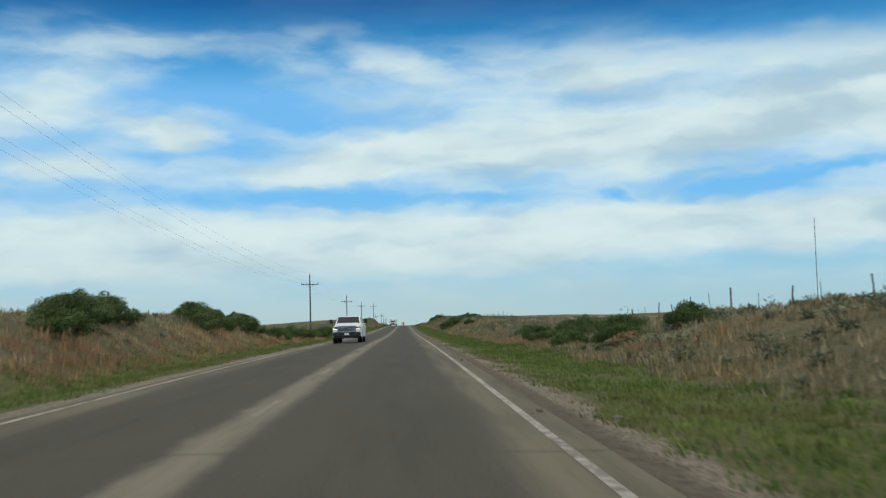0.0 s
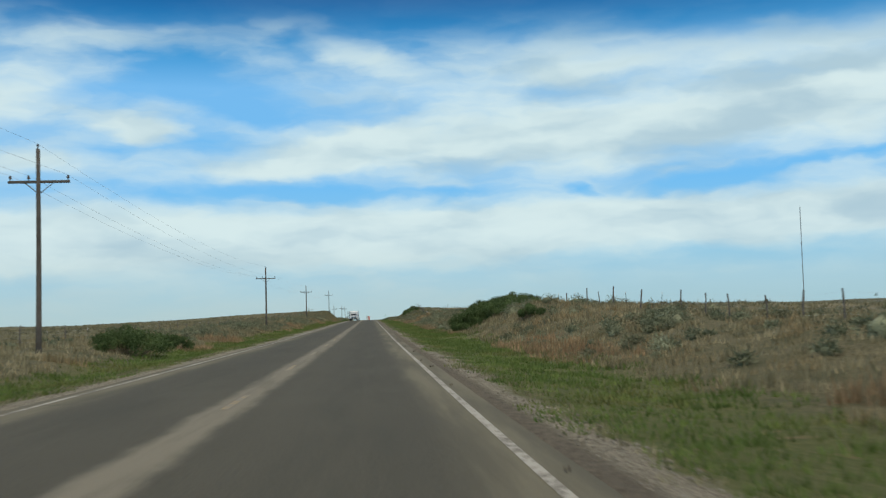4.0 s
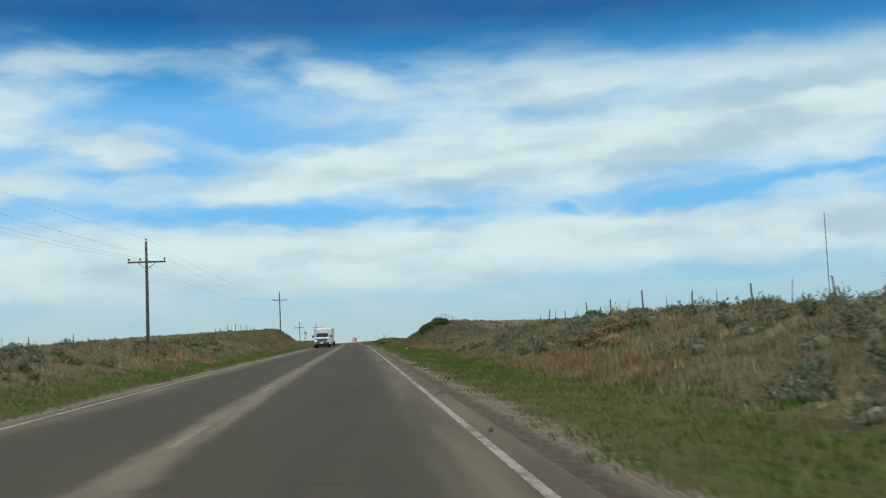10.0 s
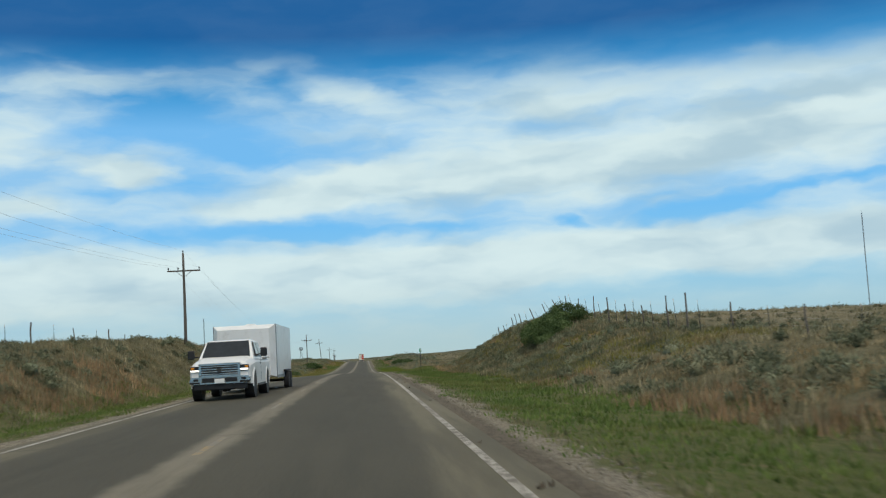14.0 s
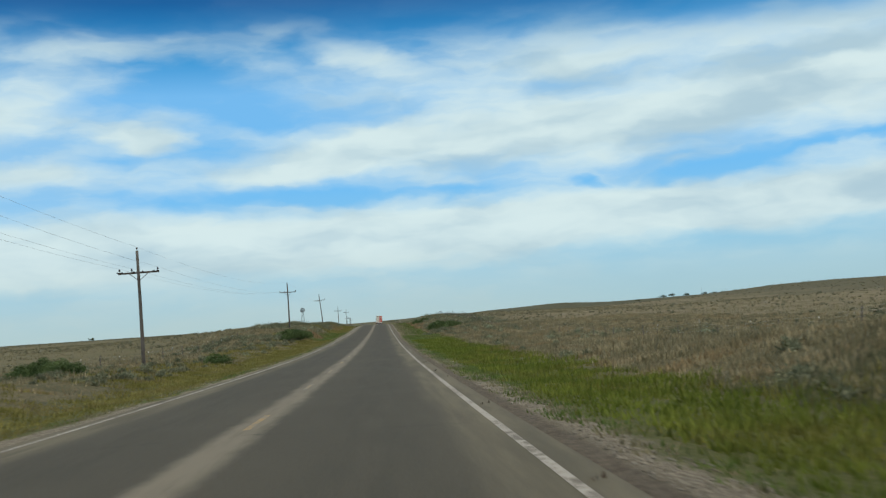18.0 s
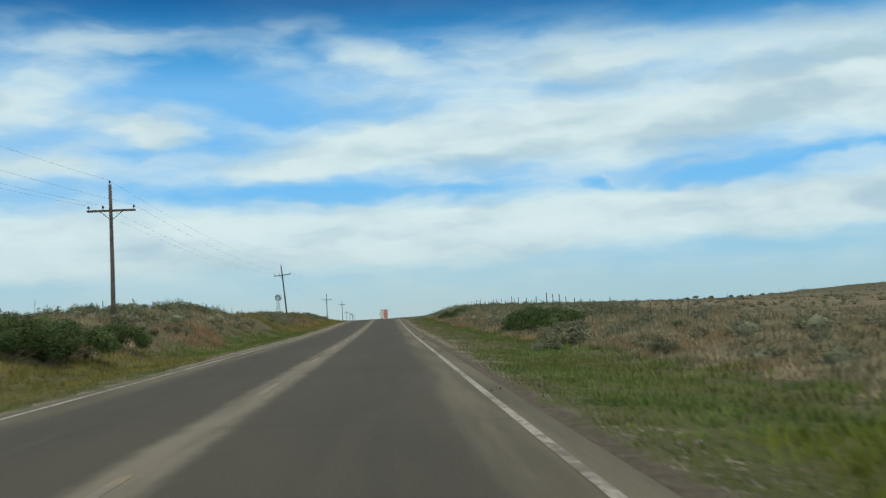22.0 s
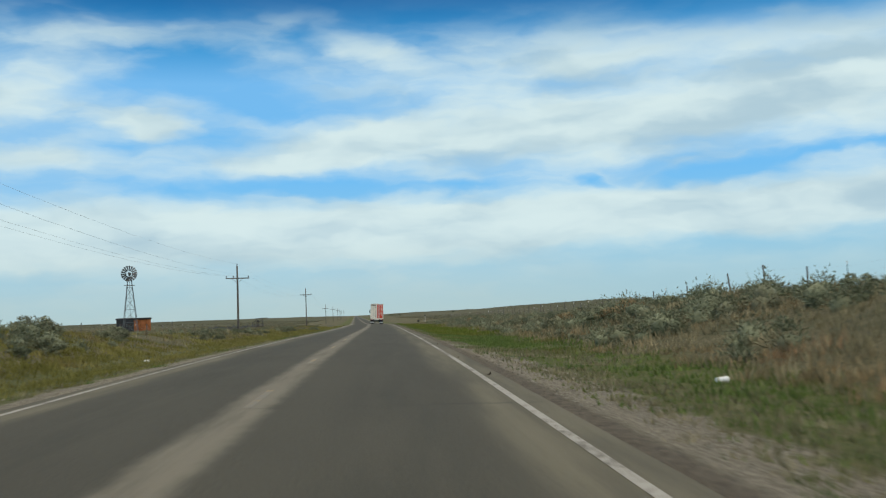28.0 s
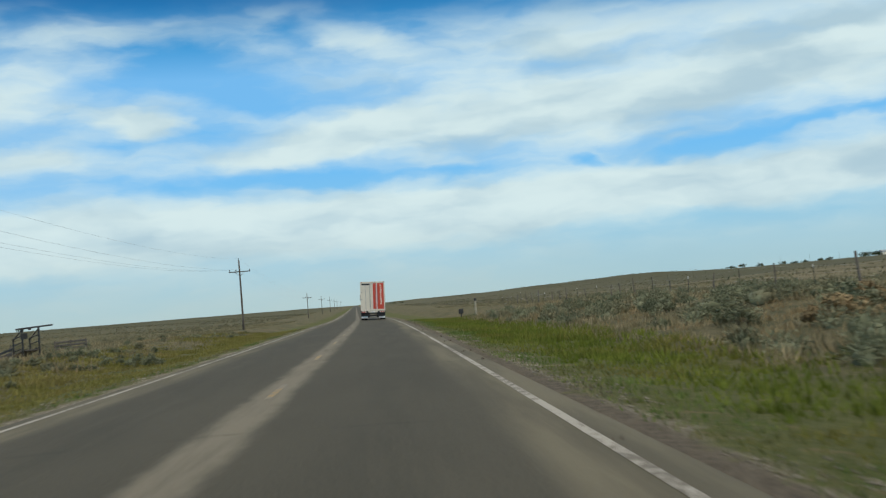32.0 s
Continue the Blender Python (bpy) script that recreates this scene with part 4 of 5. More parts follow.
    for k in range(4):
        part("grille_bar", box(-0.58, 0.58, -0.005, 0.03, 0.835 + 0.078 * k, 0.868 + 0.078 * k, 0.008), M_CHROME, gr, "chrome grille bar")
    part("badge", rod((0, -0.004, 0.97), (0, -0.03, 0.97), 0.075, n=12), M_DARK, gr)
    sf = bmesh.new()
    for a in ((-0.66, -0.58, -0.02, 0.10, 0.79, 1.18), (0.58, 0.66, -0.02, 0.10, 0.79, 1.18), (-0.66, 0.66, -0.02, 0.10, 1.13, 1.19), (-0.66, 0.66, -0.02, 0.10, 0.77, 0.82)):
        box(*a, 0.015, bm=sf)
    part("grille_surround", sf, M_CHROME, gr, "chrome grille surround")
    part("bumper", box(-0.97, 0.97, -0.02, 0.24, 0.54, 0.77, 0.05, seg=2), M_BUMPER if grey_bumper else M_CHROME, ob, "dark front bumper" if grey_bumper else "chrome front bumper")
    part("air_dam", box(-0.86, 0.86, 0.06, 0.24, 0.34, 0.56, 0.03), M_BLACK, ob)
    part("bumper_intake", box(-0.56, 0.56, -0.035, -0.018, 0.59, 0.73, 0.006), M_BLACK, ob, "black bumper intake")
    part("plate_bar", box(-0.16, 0.16, -0.055, -0.037, 0.56, 0.70, 0.004), M_LITTER, ob, "plain pale plate")
    for s in (-1, 1):
        part("tow_hook", rod((s * 0.45, -0.05, 0.52), (s * 0.45, 0.1, 0.52), 0.03, n=6), M_DARK, ob)
    bed = bmesh.new()
    box(-0.86, 0.86, 4.15, 5.9, 1.32, 1.335, bm=bed)
    part("bed_floor", bed, M_BLACK, ob)
    part("axle", rod((-0.8, 1.1, 0.42), (0.8, 1.1, 0.42), 0.06, n=8), M_DARK, ob)
    return ob


def on_road(ob, x, y, rz=0):
    at(ob, x, y, float(crown(np.array(x), np.array(y))) + 0.0, rz)


p1 = pickup("white crew-cab pickup driving with lit headlamps", True, 1.88)
on_road(p1, -1.95, 74.0, -1)
p2 = pickup("white heavy pickup towing a white enclosed trailer", False, 1.98)
on_road(p2, -2.4, 412.5, -1)
antenna = rod((-0.8, 2.2, 1.9), (-0.8, 2.2, 2.75), 0.012, n=5)
part("aerial", antenna, M_BLACK, p2)

ct = base("cargo_trailer", "white enclosed cargo trailer hitched behind a pickup", "trailer")
part("box_body", loft([[(-1.0, 0.0, 0.62), (-1.0, 0.0, 2.45), (1.0, 0.0, 2.45), (1.0, 0.0, 0.62)], [(-1.22, 0.5, 0.55), (-1.22, 0.5, 2.62), (1.22, 0.5, 2.62), (1.22, 0.5, 0.55)],
                       [(-1.22, 7.0, 0.55), (-1.22, 7.0, 2.62), (1.22, 7.0, 2.62), (1.22, 7.0, 0.55)]]), M_WHITE, ct, "white sheet-metal box")
for s in (-1, 1):
    part("trim_rail", box(s * 1.225 - 0.012, s * 1.225 + 0.012, 0.5, 7.0, 0.5, 0.62, 0.004), M_STEEL, ct, "metal rail")
    part("corner_trim", box(s * 1.2 - 0.03, s * 1.2 + 0.035, 0.46, 0.54, 0.56, 2.63, 0.01), M_STEEL, ct)
    part("fender", box(s * 1.28 - 0.12, s * 1.28 + 0.08, 3.2, 5.3, 0.72, 0.80, 0.02), M_BLACK, ct, "black fender")
    for y in (3.75, 4.7):
        wheel(ct, s * 1.3, y, 0.36, 0.22)
part("roof_vent", box(-0.2, 0.2, 2.5, 2.9, 2.61, 2.74, 0.03), M_WHITE, ct)
part("tongue", rod((0, -1.3, 0.55), (0, 0.4, 0.55), 0.06, n=8), M_DARK, ct, "dark tow tongue")
part("axle", rod((-1.2, 4.2, 0.36), (1.2, 4.2, 0.36), 0.06, n=8), M_DARK, ct)
on_road(ct, -2.4, 419.9, -1)


# ---------- windmill, tank, cattle chute ----------
def windmill(hub):
    ob = base("windmill", "steel water-pumping windmill on a lattice tower", "windmill")
    B, T = 0.85, 0.16
    for sx in (-1, 1):
        for sy in (-1, 1):
            part("tower_leg", rod((sx * B, sy * B, -0.3), (sx * T, sy * T, hub - 0.25), 0.035, 0.03, 6), M_MILL, ob)
    for f in (0.2, 0.42, 0.62, 0.8):
        r = B + (T - B) * f
        z = (hub - 0.25) * f
        for a, b2 in (((-r, -r), (r, -r)), ((r, -r), (r, r)), ((r, r), (-r, r)), ((-r, r), (-r, -r))):
            part("girt", rod((*a, z), (*b2, z), 0.022, n=5), M_MILL, ob)
    for f0, f1 in ((0.0, 0.2), (0.2, 0.42), (0.42, 0.62), (0.62, 0.8)):
        ra, rb = B + (T - B) * f0, B + (T - B) * f1
        za, zb = (hub - 0.25) * f0, (hub - 0.25) * f1
        for s in (-1, 1):
            part("brace", rod((s * -ra, -ra, za), (s * rb, -rb, zb), 0.012, n=4), M_MILL, ob)
            part("brace", rod((s * -ra, ra, za), (s * rb, rb, zb), 0.012, n=4), M_MILL, ob)
    part("platform", box(-0.55, 0.55, -0.35, 0.35, hub - 1.32, hub - 1.27), M_POST, ob, "plank platform")
    part("gearbox", box(-0.12, 0.12, -0.28, 0.3, hub - 0.2, hub + 0.16, 0.04), M_DARK, ob)
    part("pump_rod", rod((0, 0, 0), (0, 0, hub - 0.2), 0.02, n=5), M_DARK, ob)
    for rr in (0.38, 0.78):
        bm = bmesh.new()
        for k in range(24):
            a, b2 = k * math.pi / 12, (k + 1) * math.pi / 12
            rod((rr * math.cos(a), -0.42, hub + rr * math.sin(a)), (rr * math.cos(b2), -0.42, hub + rr * math.sin(b2)), 0.014, n=4, bm=bm)
        part("wheel_ring", bm, M_MILL, ob)
    for k in range(18):
        a = k * 2 * math.pi / 18 + 0.1
        bm = bmesh.new()
        ca, sa = math.cos(a), math.sin(a)
        pts = []
        for rr, hw in ((0.32, 0.04), (0.88, 0.112)):
            for t in (-1, 1):
                pts.append((rr * ca - t * hw * sa, -0.42 + 0.045 * t, hub + rr * sa + t * hw * ca))
        v = [bm.verts.new(q) for q in pts]
        f = bm.faces.new((v[0], v[1], v[3], v[2]))
        e = bmesh.ops.extrude_face_region(bm, geom=[f])
        bmesh.ops.translate(bm, vec=(0, -0.012, 0), verts=[q for q in e["geom"] if isinstance(q, bmesh.types.BMVert)])
        part("blade", bm, M_MILL, ob)
    for k in range(6):
        a = k * math.pi / 3
        part("spoke", rod((0, -0.3, hub), (0.8 * math.cos(a), -0.42, hub + 0.8 * math.sin(a)), 0.012, n=4), M_MILL, ob)
    part("tail_boom", rod((0.0, 0.2, hub), (0.35, 1.1, hub + 0.02), 0.02, n=5), M_MILL, ob)
    part("tail_vane", loft([[(0.3, 1.0, hub - 0.12), (0.3, 1.0, hub + 0.14), (0.31, 1.0, hub + 0.14), (0.31, 1.0, hub - 0.12)], [(0.62, 1.8, hub - 0.3), (0.62, 1.8, hub + 0.34), (0.63, 1.8, hub + 0.34), (0.63, 1.8, hub - 0.3)]]), M_MILL, ob)
    return ob


wx, wy = -26.1, 878.5
at(windmill(8.7 - gz(wx, wy)), wx, wy, gz(wx, wy), 8)

tank = base("stock_tank", "rusty square steel stock tank standing in the grass", "tank")
bm = box(-1.65, 1.65, -1.65, 1.65, -0.2, 1.95)
top = [f for f in bm.faces if f.normal.z > 0.9]
r = bmesh.ops.inset_region(bm, faces=top, thickness=0.1)
bmesh.ops.translate(bm, vec=(0, 0, -0.5), verts=list({v for f in top for v in f.verts}))
part("shell", bm, M_RUST, tank)
rm = bmesh.new()
for k in range(4):
    a = k * math.pi / 2
    ca, sa = math.cos(a), math.sin(a)
    rod((1.66 * ca - 1.7 * sa, 1.66 * sa + 1.7 * ca, 1.96), (1.66 * ca + 1.7 * sa, 1.66 * sa - 1.7 * ca, 1.96 + 0.04 * math.sin(k * 2)), 0.13, n=6, bm=rm)
part("rim", rm, M_DARK, tank, "dark bent rim")
for k in range(4):
    for q in (-0.8, 0.8):
        a = k * math.pi / 2
        ca, sa = math.cos(a), math.sin(a)
        part("rib", rod((1.67 * ca - q * sa, 1.67 * sa + q * ca, -0.1), (1.67 * ca - q * sa, 1.67 * sa + q * ca, 1.92), 0.035, n=5), M_RUST, tank)
# shade on the tank's left face, put in as a dark panel
part("shade_panel", box(-1.70, -1.655, -1.6, 1.6, -0.15, 1.9), M_DARK, tank, "dark panel standing for the tank's shaded side")
at(tank, -33.2, 912.0, gz(-33.2, 912.0), 59)

chute = base("cattle_chute", "dark pipe cattle loading chute with an overhead frame", "cattle chute")
for x in (0.0, 0.85):
    part("post", rod((x, 0.0, -0.3), (x + 0.02, 0.0, 1.68), 0.05, n=7), M_DARK, chute)
    part("post", rod((x - 0.75, 0.9, -0.3), (x - 0.75, 0.9, 1.15), 0.045, n=7), M_DARK, chute)
    part("stay", rod((x, 0, 1.6), (x - 0.72, 0.88, 1.08), 0.03, n=6), M_DARK, chute)
    for k in range(4):
        z = 0.30 + 0.33 * k
        part("rail", rod((x, 0.0, z), (x - 0.75, 0.9, z - 0.15), 0.03, n=6), M_DARK, chute)
part("top_bar", rod((-0.3, 0, 1.64), (1.6, 0.0, 1.74), 0.045, n=7), M_DARK, chute)
part("top_hook", box(0.34, 0.5, -0.04, 0.04, 1.56, 1.68, 0.02), M_DARK, chute)
part("sign_plate", box(-0.05, 0.3, -0.075, -0.05, 1.12, 1.42, 0.01), M_DARK, chute, "dark round-edged plate")
part("ramp", loft([[(-0.04, 0.0, 0.5), (0.82, 0.0, 0.5), (0.82, 0.0, 0.56), (-0.04, 0.0, 0.56)], [(-2.1, 2.4, -0.1), (-1.2, 2.4, -0.1), (-1.2, 2.4, -0.02), (-2.1, 2.4, -0.02)]]), M_POST, chute, "plank ramp")
at(chute, -16.95, 920.8, gz(-16.95, 920.8))

corral = base("corral_fence", "dark weathered board corral fence leading to a cattle chute", "fence")
for k in range(20):
    yb = 872.6 + 2.45 * k
    xb = -16.98 + 0.05 * math.sin(k * 2.3)
    zb = gz(xb, yb)
    part("post", rod((xb, yb, zb - 0.3), (xb, yb, zb + 0.66 + 0.04 * math.sin(k * 5.1)), 0.055, n=6), M_POST, corral)
    if k < 19:
        yc, xc = yb + 2.45, -16.98 + 0.05 * math.sin((k + 1) * 2.3)
        zc = gz(xc, yc)
        for j, (lo, hi) in enumerate(((0.06, 0.22), (0.25, 0.41), (0.46, 0.58))):
            w2 = 0.02 * math.sin(k * 3.7 + j)
            bd = loft([[(xb + 0.06, yb, zb + lo), (xb + 0.09, yb, zb + lo), (xb + 0.09, yb, zb + hi + w2), (xb + 0.06, yb, zb + hi + w2)],
                       [(xc + 0.06, yc, zc + lo - w2), (xc + 0.09, yc, zc + lo - w2), (xc + 0.09, yc, zc + hi), (xc + 0.06, yc, zc + hi)]])
            part("board", bd, M_POST if j < 2 else M_DARK, corral)

yard = base("wooden_gate", "low grey wooden gate in the pasture fence", "gate")
for x in (0, 1.6, 3.2):
    part("post", rod((x, 0, -0.3), (x, 0, 0.7), 0.06, n=6), M_POST, yard)
for z in (0.2, 0.4, 0.6):
    part("board", box(0.0, 3.2, -0.03, 0.01, z - 0.06, z + 0.06, 0.01), M_POST, yard)
at(yard, -18.6, 932.0, gz(-18.6, 932.0), 70)


# ---------- radio mast ----------
mx, my = 730.6, 1907.0
mast = base("radio_mast", "tall thin guyed steel radio mast far across the plain", "mast")
mz = gz(mx, my)
for k in range(3):
    a = k * 2 * math.pi / 3
    part("mast_leg", rod((0.7 * math.cos(a), 0.7 * math.sin(a), -1), (0.7 * math.cos(a), 0.7 * math.sin(a), 173 - mz), 0.22, 0.2, 5), M_STEEL, mast)
bm = bmesh.new()
for k in range(56):
    for j in range(3):
        a, b2 = j * 2 * math.pi / 3, (j + 1) * 2 * math.pi / 3
        rod((0.7 * math.cos(a), 0.7 * math.sin(a), 3 * k), (0.7 * math.cos(b2), 0.7 * math.sin(b2), 3 * k + 3), 0.07, n=3, bm=bm)
part("lattice", bm, M_STEEL, mast)
for z in (40, 66, 85, 104):
    part("dish", rod((-0.9, -0.5, z), (-0.9, -1.4, z), 1.0, n=10), M_STEEL, mast)
at(mast, mx, my, mz)


# ---------- far farm ----------
def farm_tree(h, spread, seed, conifer=False):
    rng = np.random.default_rng(seed)
    ob = base("tree", "dark green shelterbelt tree by a far farmstead", "tree", "farm trees")
    tr = rod((0, 0, -0.5), (0.1, 0, h * 0.5), h * 0.03, h * 0.015, 7)
    for k in range(5):
        a = k * 1.3
        rod((0.05, 0, h * (0.25 + 0.05 * k)), (spread * 0.6 * math.cos(a), spread * 0.6 * math.sin(a), h * (0.5 + 0.08 * k)), h * 0.012, h * 0.005, 5, tr)
    part("trunk", tr, M_STEM, ob)
    h = h * 0.85
    c = rng.normal(0, 1, (18, 3)) * (spread * 0.5, spread * 0.5, h * 0.14) + (0, 0, h * 0.40)
    pts, dirs = leaf_points(c, np.full(18, spread * 0.34), 100, rng)
    me = leaf_mesh("crown", pts, dirs, h * 0.05, rng, M_TREE)
    o = new("crown", me)
    o.parent = ob
    return ob


def leaf_points(centres, radii, per, rng):
    """Points on uneven clumps, and the way each leaf faces."""
    n = len(centres)
    d = rng.normal(0, 1, (n, per, 3))
    d /= np.linalg.norm(d, axis=2, keepdims=True)
    r = radii[:, None, None] * rng.uniform(0.55, 1.05, (n, per, 1))
    p = centres[:, None, :] + d * r * (1, 1, 0.85)
    return p.reshape(-1, 3), d.reshape(-1, 3)


def leaf_mesh(name, pts, dirs, size, rng, mat):
    """A small pointed leaf or spray at each point."""
    n = len(pts)
    a = rng.normal(0, 1, (n, 3))
    nrm = dirs + 0.6 * rng.normal(0, 1, (n, 3))
    t = np.cross(nrm, a)
    t /= np.linalg.norm(t, axis=1, keepdims=True) + 1e-9
    b = np.cross(nrm, t)
    b /= np.linalg.norm(b, axis=1, keepdims=True) + 1e-9
    s = (size * rng.uniform(0.6, 1.3, (n, 1)))
    V = np.stack([pts - t * s, pts - b * s * 0.45, pts + t * s, pts + b * s * 0.45], 1).reshape(-1, 3)
    return mesh_np(name, V, np.arange(4 * n).reshape(n, 4), mat)


for k, (x, y, h, sp) in enumerate(((640, 2246, 10, 7), (692, 2390, 11, 8), (716, 2400, 9.5, 7), (640, 2395, 9, 5), (622, 2380, 8, 5), (608, 2400, 8, 5), (588, 2390, 7, 4.5), (570, 2385, 7, 4.5),
                                   (540, 2400, 7, 5), (512, 2390, 8, 5), (498, 2395, 7, 5), (430, 2300, 6, 4), (760, 2400, 9, 5), (800, 2380, 8, 5), (-498, 2405, 7, 5), (12, 1950, 2.6, 3.5), (20, 1960, 2.4, 3.5), (80, 1960, 2.4, 2))):
    at(farm_tree(h, sp, 40 + k), x, y, gz(x, y), k * 40)
shed = base("farm_shed", "white farm building with a grey roof far across the plain", "shed")
part("wall", box(-9, 9, -6, 6, -0.5, 4.5), M_CREAM, shed, "white wall")
part("roof", loft([[(-9.4, -6.4, 4.4), (-9.4, 0, 7), (-9.4, 6.4, 4.4)], [(9.4, -6.4, 4.4), (9.4, 0, 7), (9.4, 6.4, 4.4)]]), M_STEEL, shed)
part("door", box(-2.5, 2.5, -6.08, -6.01, -0.2, 3.8), M_DARK, shed)
at(shed, 656, 2250, gz(656, 2250), 12)
for k in range(6):
    x, y = 560 + 45 * k, 2370 + 6 * k
    g0 = gz(x, y)
    at(power_pole(11.5, 10.4), x, y, g0, 80)


# ---------- shrubs ----------
rng = np.random.default_rng(7)


def shrub(name, seed, w, d, h, mat, leaf, per, label, clumps):
    r = np.random.default_rng(seed)
    ob = base(name, label, "shrub", "roadside shrubs")
    n = clumps
    ang, rad = r.uniform(0, 2 * math.pi, n), np.sqrt(r.uniform(0, 1, n))
    cx, cy = rad * np.cos(ang) * w * 0.40, rad * np.sin(ang) * d * 0.40
    cz = h * (0.20 + 0.52 * (1 - rad ** 2) * r.uniform(0.7, 1.1, n))
    R = h * r.uniform(0.20, 0.34, n)
    st = bmesh.new()
    for k in range(0, n, 2):
        rod((cx[k] * 0.35, cy[k] * 0.35, -0.15), (cx[k], cy[k], cz[k]), 0.025, 0.008, 5, st)
    part("stems", st, M_STEM, ob)
    P, D = leaf_points(np.stack([cx, cy, cz], 1), R, per, r)
    keep = P[:, 2] > 0.02
    o = new("crown", leaf_mesh("crown", P[keep], D[keep], leaf, r, mat))
    o.parent = ob
    return ob


SH = [shrub("shrub", 1, 4.6, 3.4, 1.75, M_SHRUB, 0.046, 430, "rounded dark green roadside shrub", 34),
      shrub("shrub", 2, 5.6, 3.6, 1.5, M_SHRUB, 0.046, 430, "low spreading dark green shrub", 40),
      shrub("shrub", 3, 3.2, 2.8, 1.35, M_SHRUB, 0.046, 420, "small dense dark green shrub", 24),
      shrub("sagebrush", 4, 2.3, 1.9, 0.95, M_SAGE, 0.055, 130, "grey-green sagebrush on the slope", 18),
      shrub("dry_weed", 5, 2.6, 2.0, 0.85, M_WEED, 0.06, 150, "matted orange-tan dry weed on the slope", 16)]
SPOTS = [  # kind, x, y, scale, turn
    (0, -9.7, 63.5, 0.9, 10), (1, -10.2, 79, 1.0, 80), (1, -9.0, 107, 1.1, 20), (0, -11.0, 67, 0.85, 100), (1, -11.8, 72, 0.9, 40), (0, -10.7, 41, 0.95, 60), (1, -11.8, 46, 0.95, 10), (2, -9.7, 36, 0.95, 30), (2, -11.0, 86, 1.0, 0), (2, -8.6, 90, 1.0, 0), (2, -10.5, 48, 0.72, 50), (1, -8.6, 127, 0.85, 200), (1, -9.2, 159, 1.1, 130), (2, -8.8, 168, 0.9, 10), (0, -11.2, 70, 0.5, 30),
    (2, -9.5, 82, 0.9, 120), (0, 11.6, 46, 0.7, 0), (1, 10.6, 53, 0.85, 60), (0, 12.8, 52, 0.72, 140), (1, 12.2, 59, 0.9, 90), (2, 10.4, 66, 0.9, 20), (2, 13.6, 42, 0.9, 50), (2, 12.5, 67, 0.9, 15), (2, 11.6, 82, 0.9, 70),
    (2, 9.5, 189.5, 1.0, 0), (0, 10.2, 190, 1.05, 0), (1, 13.4, 190.5, 1.1, 40), (0, 11.3, 191.5, 1.2, 75), (0, 12.6, 192, 1.15, 200), (1, 12.0, 188.5, 0.95, 70), (2, 14.6, 191, 1.0, 30), (2, 12.6, 176.5, 0.8, 90),
    (0, 17.3, 259, 1.1, 40), (2, 15.8, 233, 0.55, 0), (2, 18.3, 240, 0.55, 60), (2, 17.6, 288, 0.6, 30), (2, 17.8, 340, 0.65, 30), (1, 14.1, 446, 1.25, 70), (2, 15.9, 449, 1.35, 30), (0, 13.2, 444, 0.85, 100),
    (1, 11.2, 661, 1.3, 60), (0, 13.0, 664, 0.85, 0), (2, 14.3, 664.5, 0.75, 50), (3, 9.4, 638.3, 1.55, 20), (3, 10.4, 626, 0.9, 80), (3, 12.2, 650, 1.1, 90), (3, 11.4, 652, 0.9, 40), (1, -9.3, 631, 1.15, 70), (0, -9.9, 627.5, 1.0, 10), (2, -8.9, 638, 1.0, 0), (2, -9.6, 620, 0.8, 33),
    (1, 10.0, 737, 0.9, 80), (2, 12.0, 742, 1.0, 10), (2, -9.2, 560, 0.8, 40), (1, -14.5, 540, 0.9, 40), (3, 15.0, 805, 1.0, 20), (3, 16.0, 813, 1.1, 70), (3, 17.4, 790, 1.0, 20),
    (3, -9.6, 792, 1.2, 0), (3, -12.2, 800, 1.4, 40), (3, -10.4, 806, 1.1, 90), (3, -9.2, 886, 1.0, 10), (3, -9.8, 890, 1.1, 60), (3, -7.6, 906, 1.0, 0), (3, -11.8, 780, 1.2, 15), (3, -14.5, 786, 1.3, 70),
    (3, 10.8, 646, 1.2, 10), (3, 12.0, 640, 1.0, 90), (3, 7.9, 633.3, 0.85, 20), (3, 12.2, 806, 1.2, 0), (3, 11.0, 815, 1.2, 70), (3, 13.2, 818, 1.3, 140), (3, 12.0, 828, 1.2, 200), (3, 12.5, 840, 1.3, 30), (3, 14.5, 836, 1.2, 60),
    (3, 12.8, 884, 1.2, 10), (3, 13.6, 890, 1.4, 80), (3, 11.6, 893, 1.1, 100), (3, 14.0, 900, 1.3, 0), (3, 12.4, 905, 1.2, 50), (3, 14.2, 912, 1.2, 90), (3, 12.6, 925, 1.2, 10), (3, 13.0, 860, 1.2, 10), (3, 12.0, 870, 1.2, 80),
    (4, 12.6, 806, 1.0, 0), (4, 14.0, 808.5, 1.1, 60), (4, 12.4, 818, 0.9, 20), (4, 13.7, 820, 1.0, 100), (4, 12.6, 888, 1.0, 140), (4, 14.1, 890.5, 0.9, 10),
    (4, 12.0, 313, 1.1, 30), (4, 13.3, 315.5, 1.0, 90), (4, 11.7, 310, 0.8, 0), (4, 11.4, 44, 0.9, 20), (4, 10.6, 57, 1.0, 70), (4, 12.2, 672, 0.9, 0), (4, 13.0, 690, 1.0, 40)]
used = set()
for kd, x, y, s, rz in SPOTS:
    s *= 0.72 if kd == 3 else 0.95
    z = gz(x, y)
    if kd not in used:
        o = SH[kd]
        used.add(kd)
        at(o, x, y, z - 0.05, rz)
        o.scale = (s, s, s)
    else:
        o = copy_thing(SH[kd], pose(x, y, z - 0.05, 0, 0, rz))
        o.scale = (s, s, s)


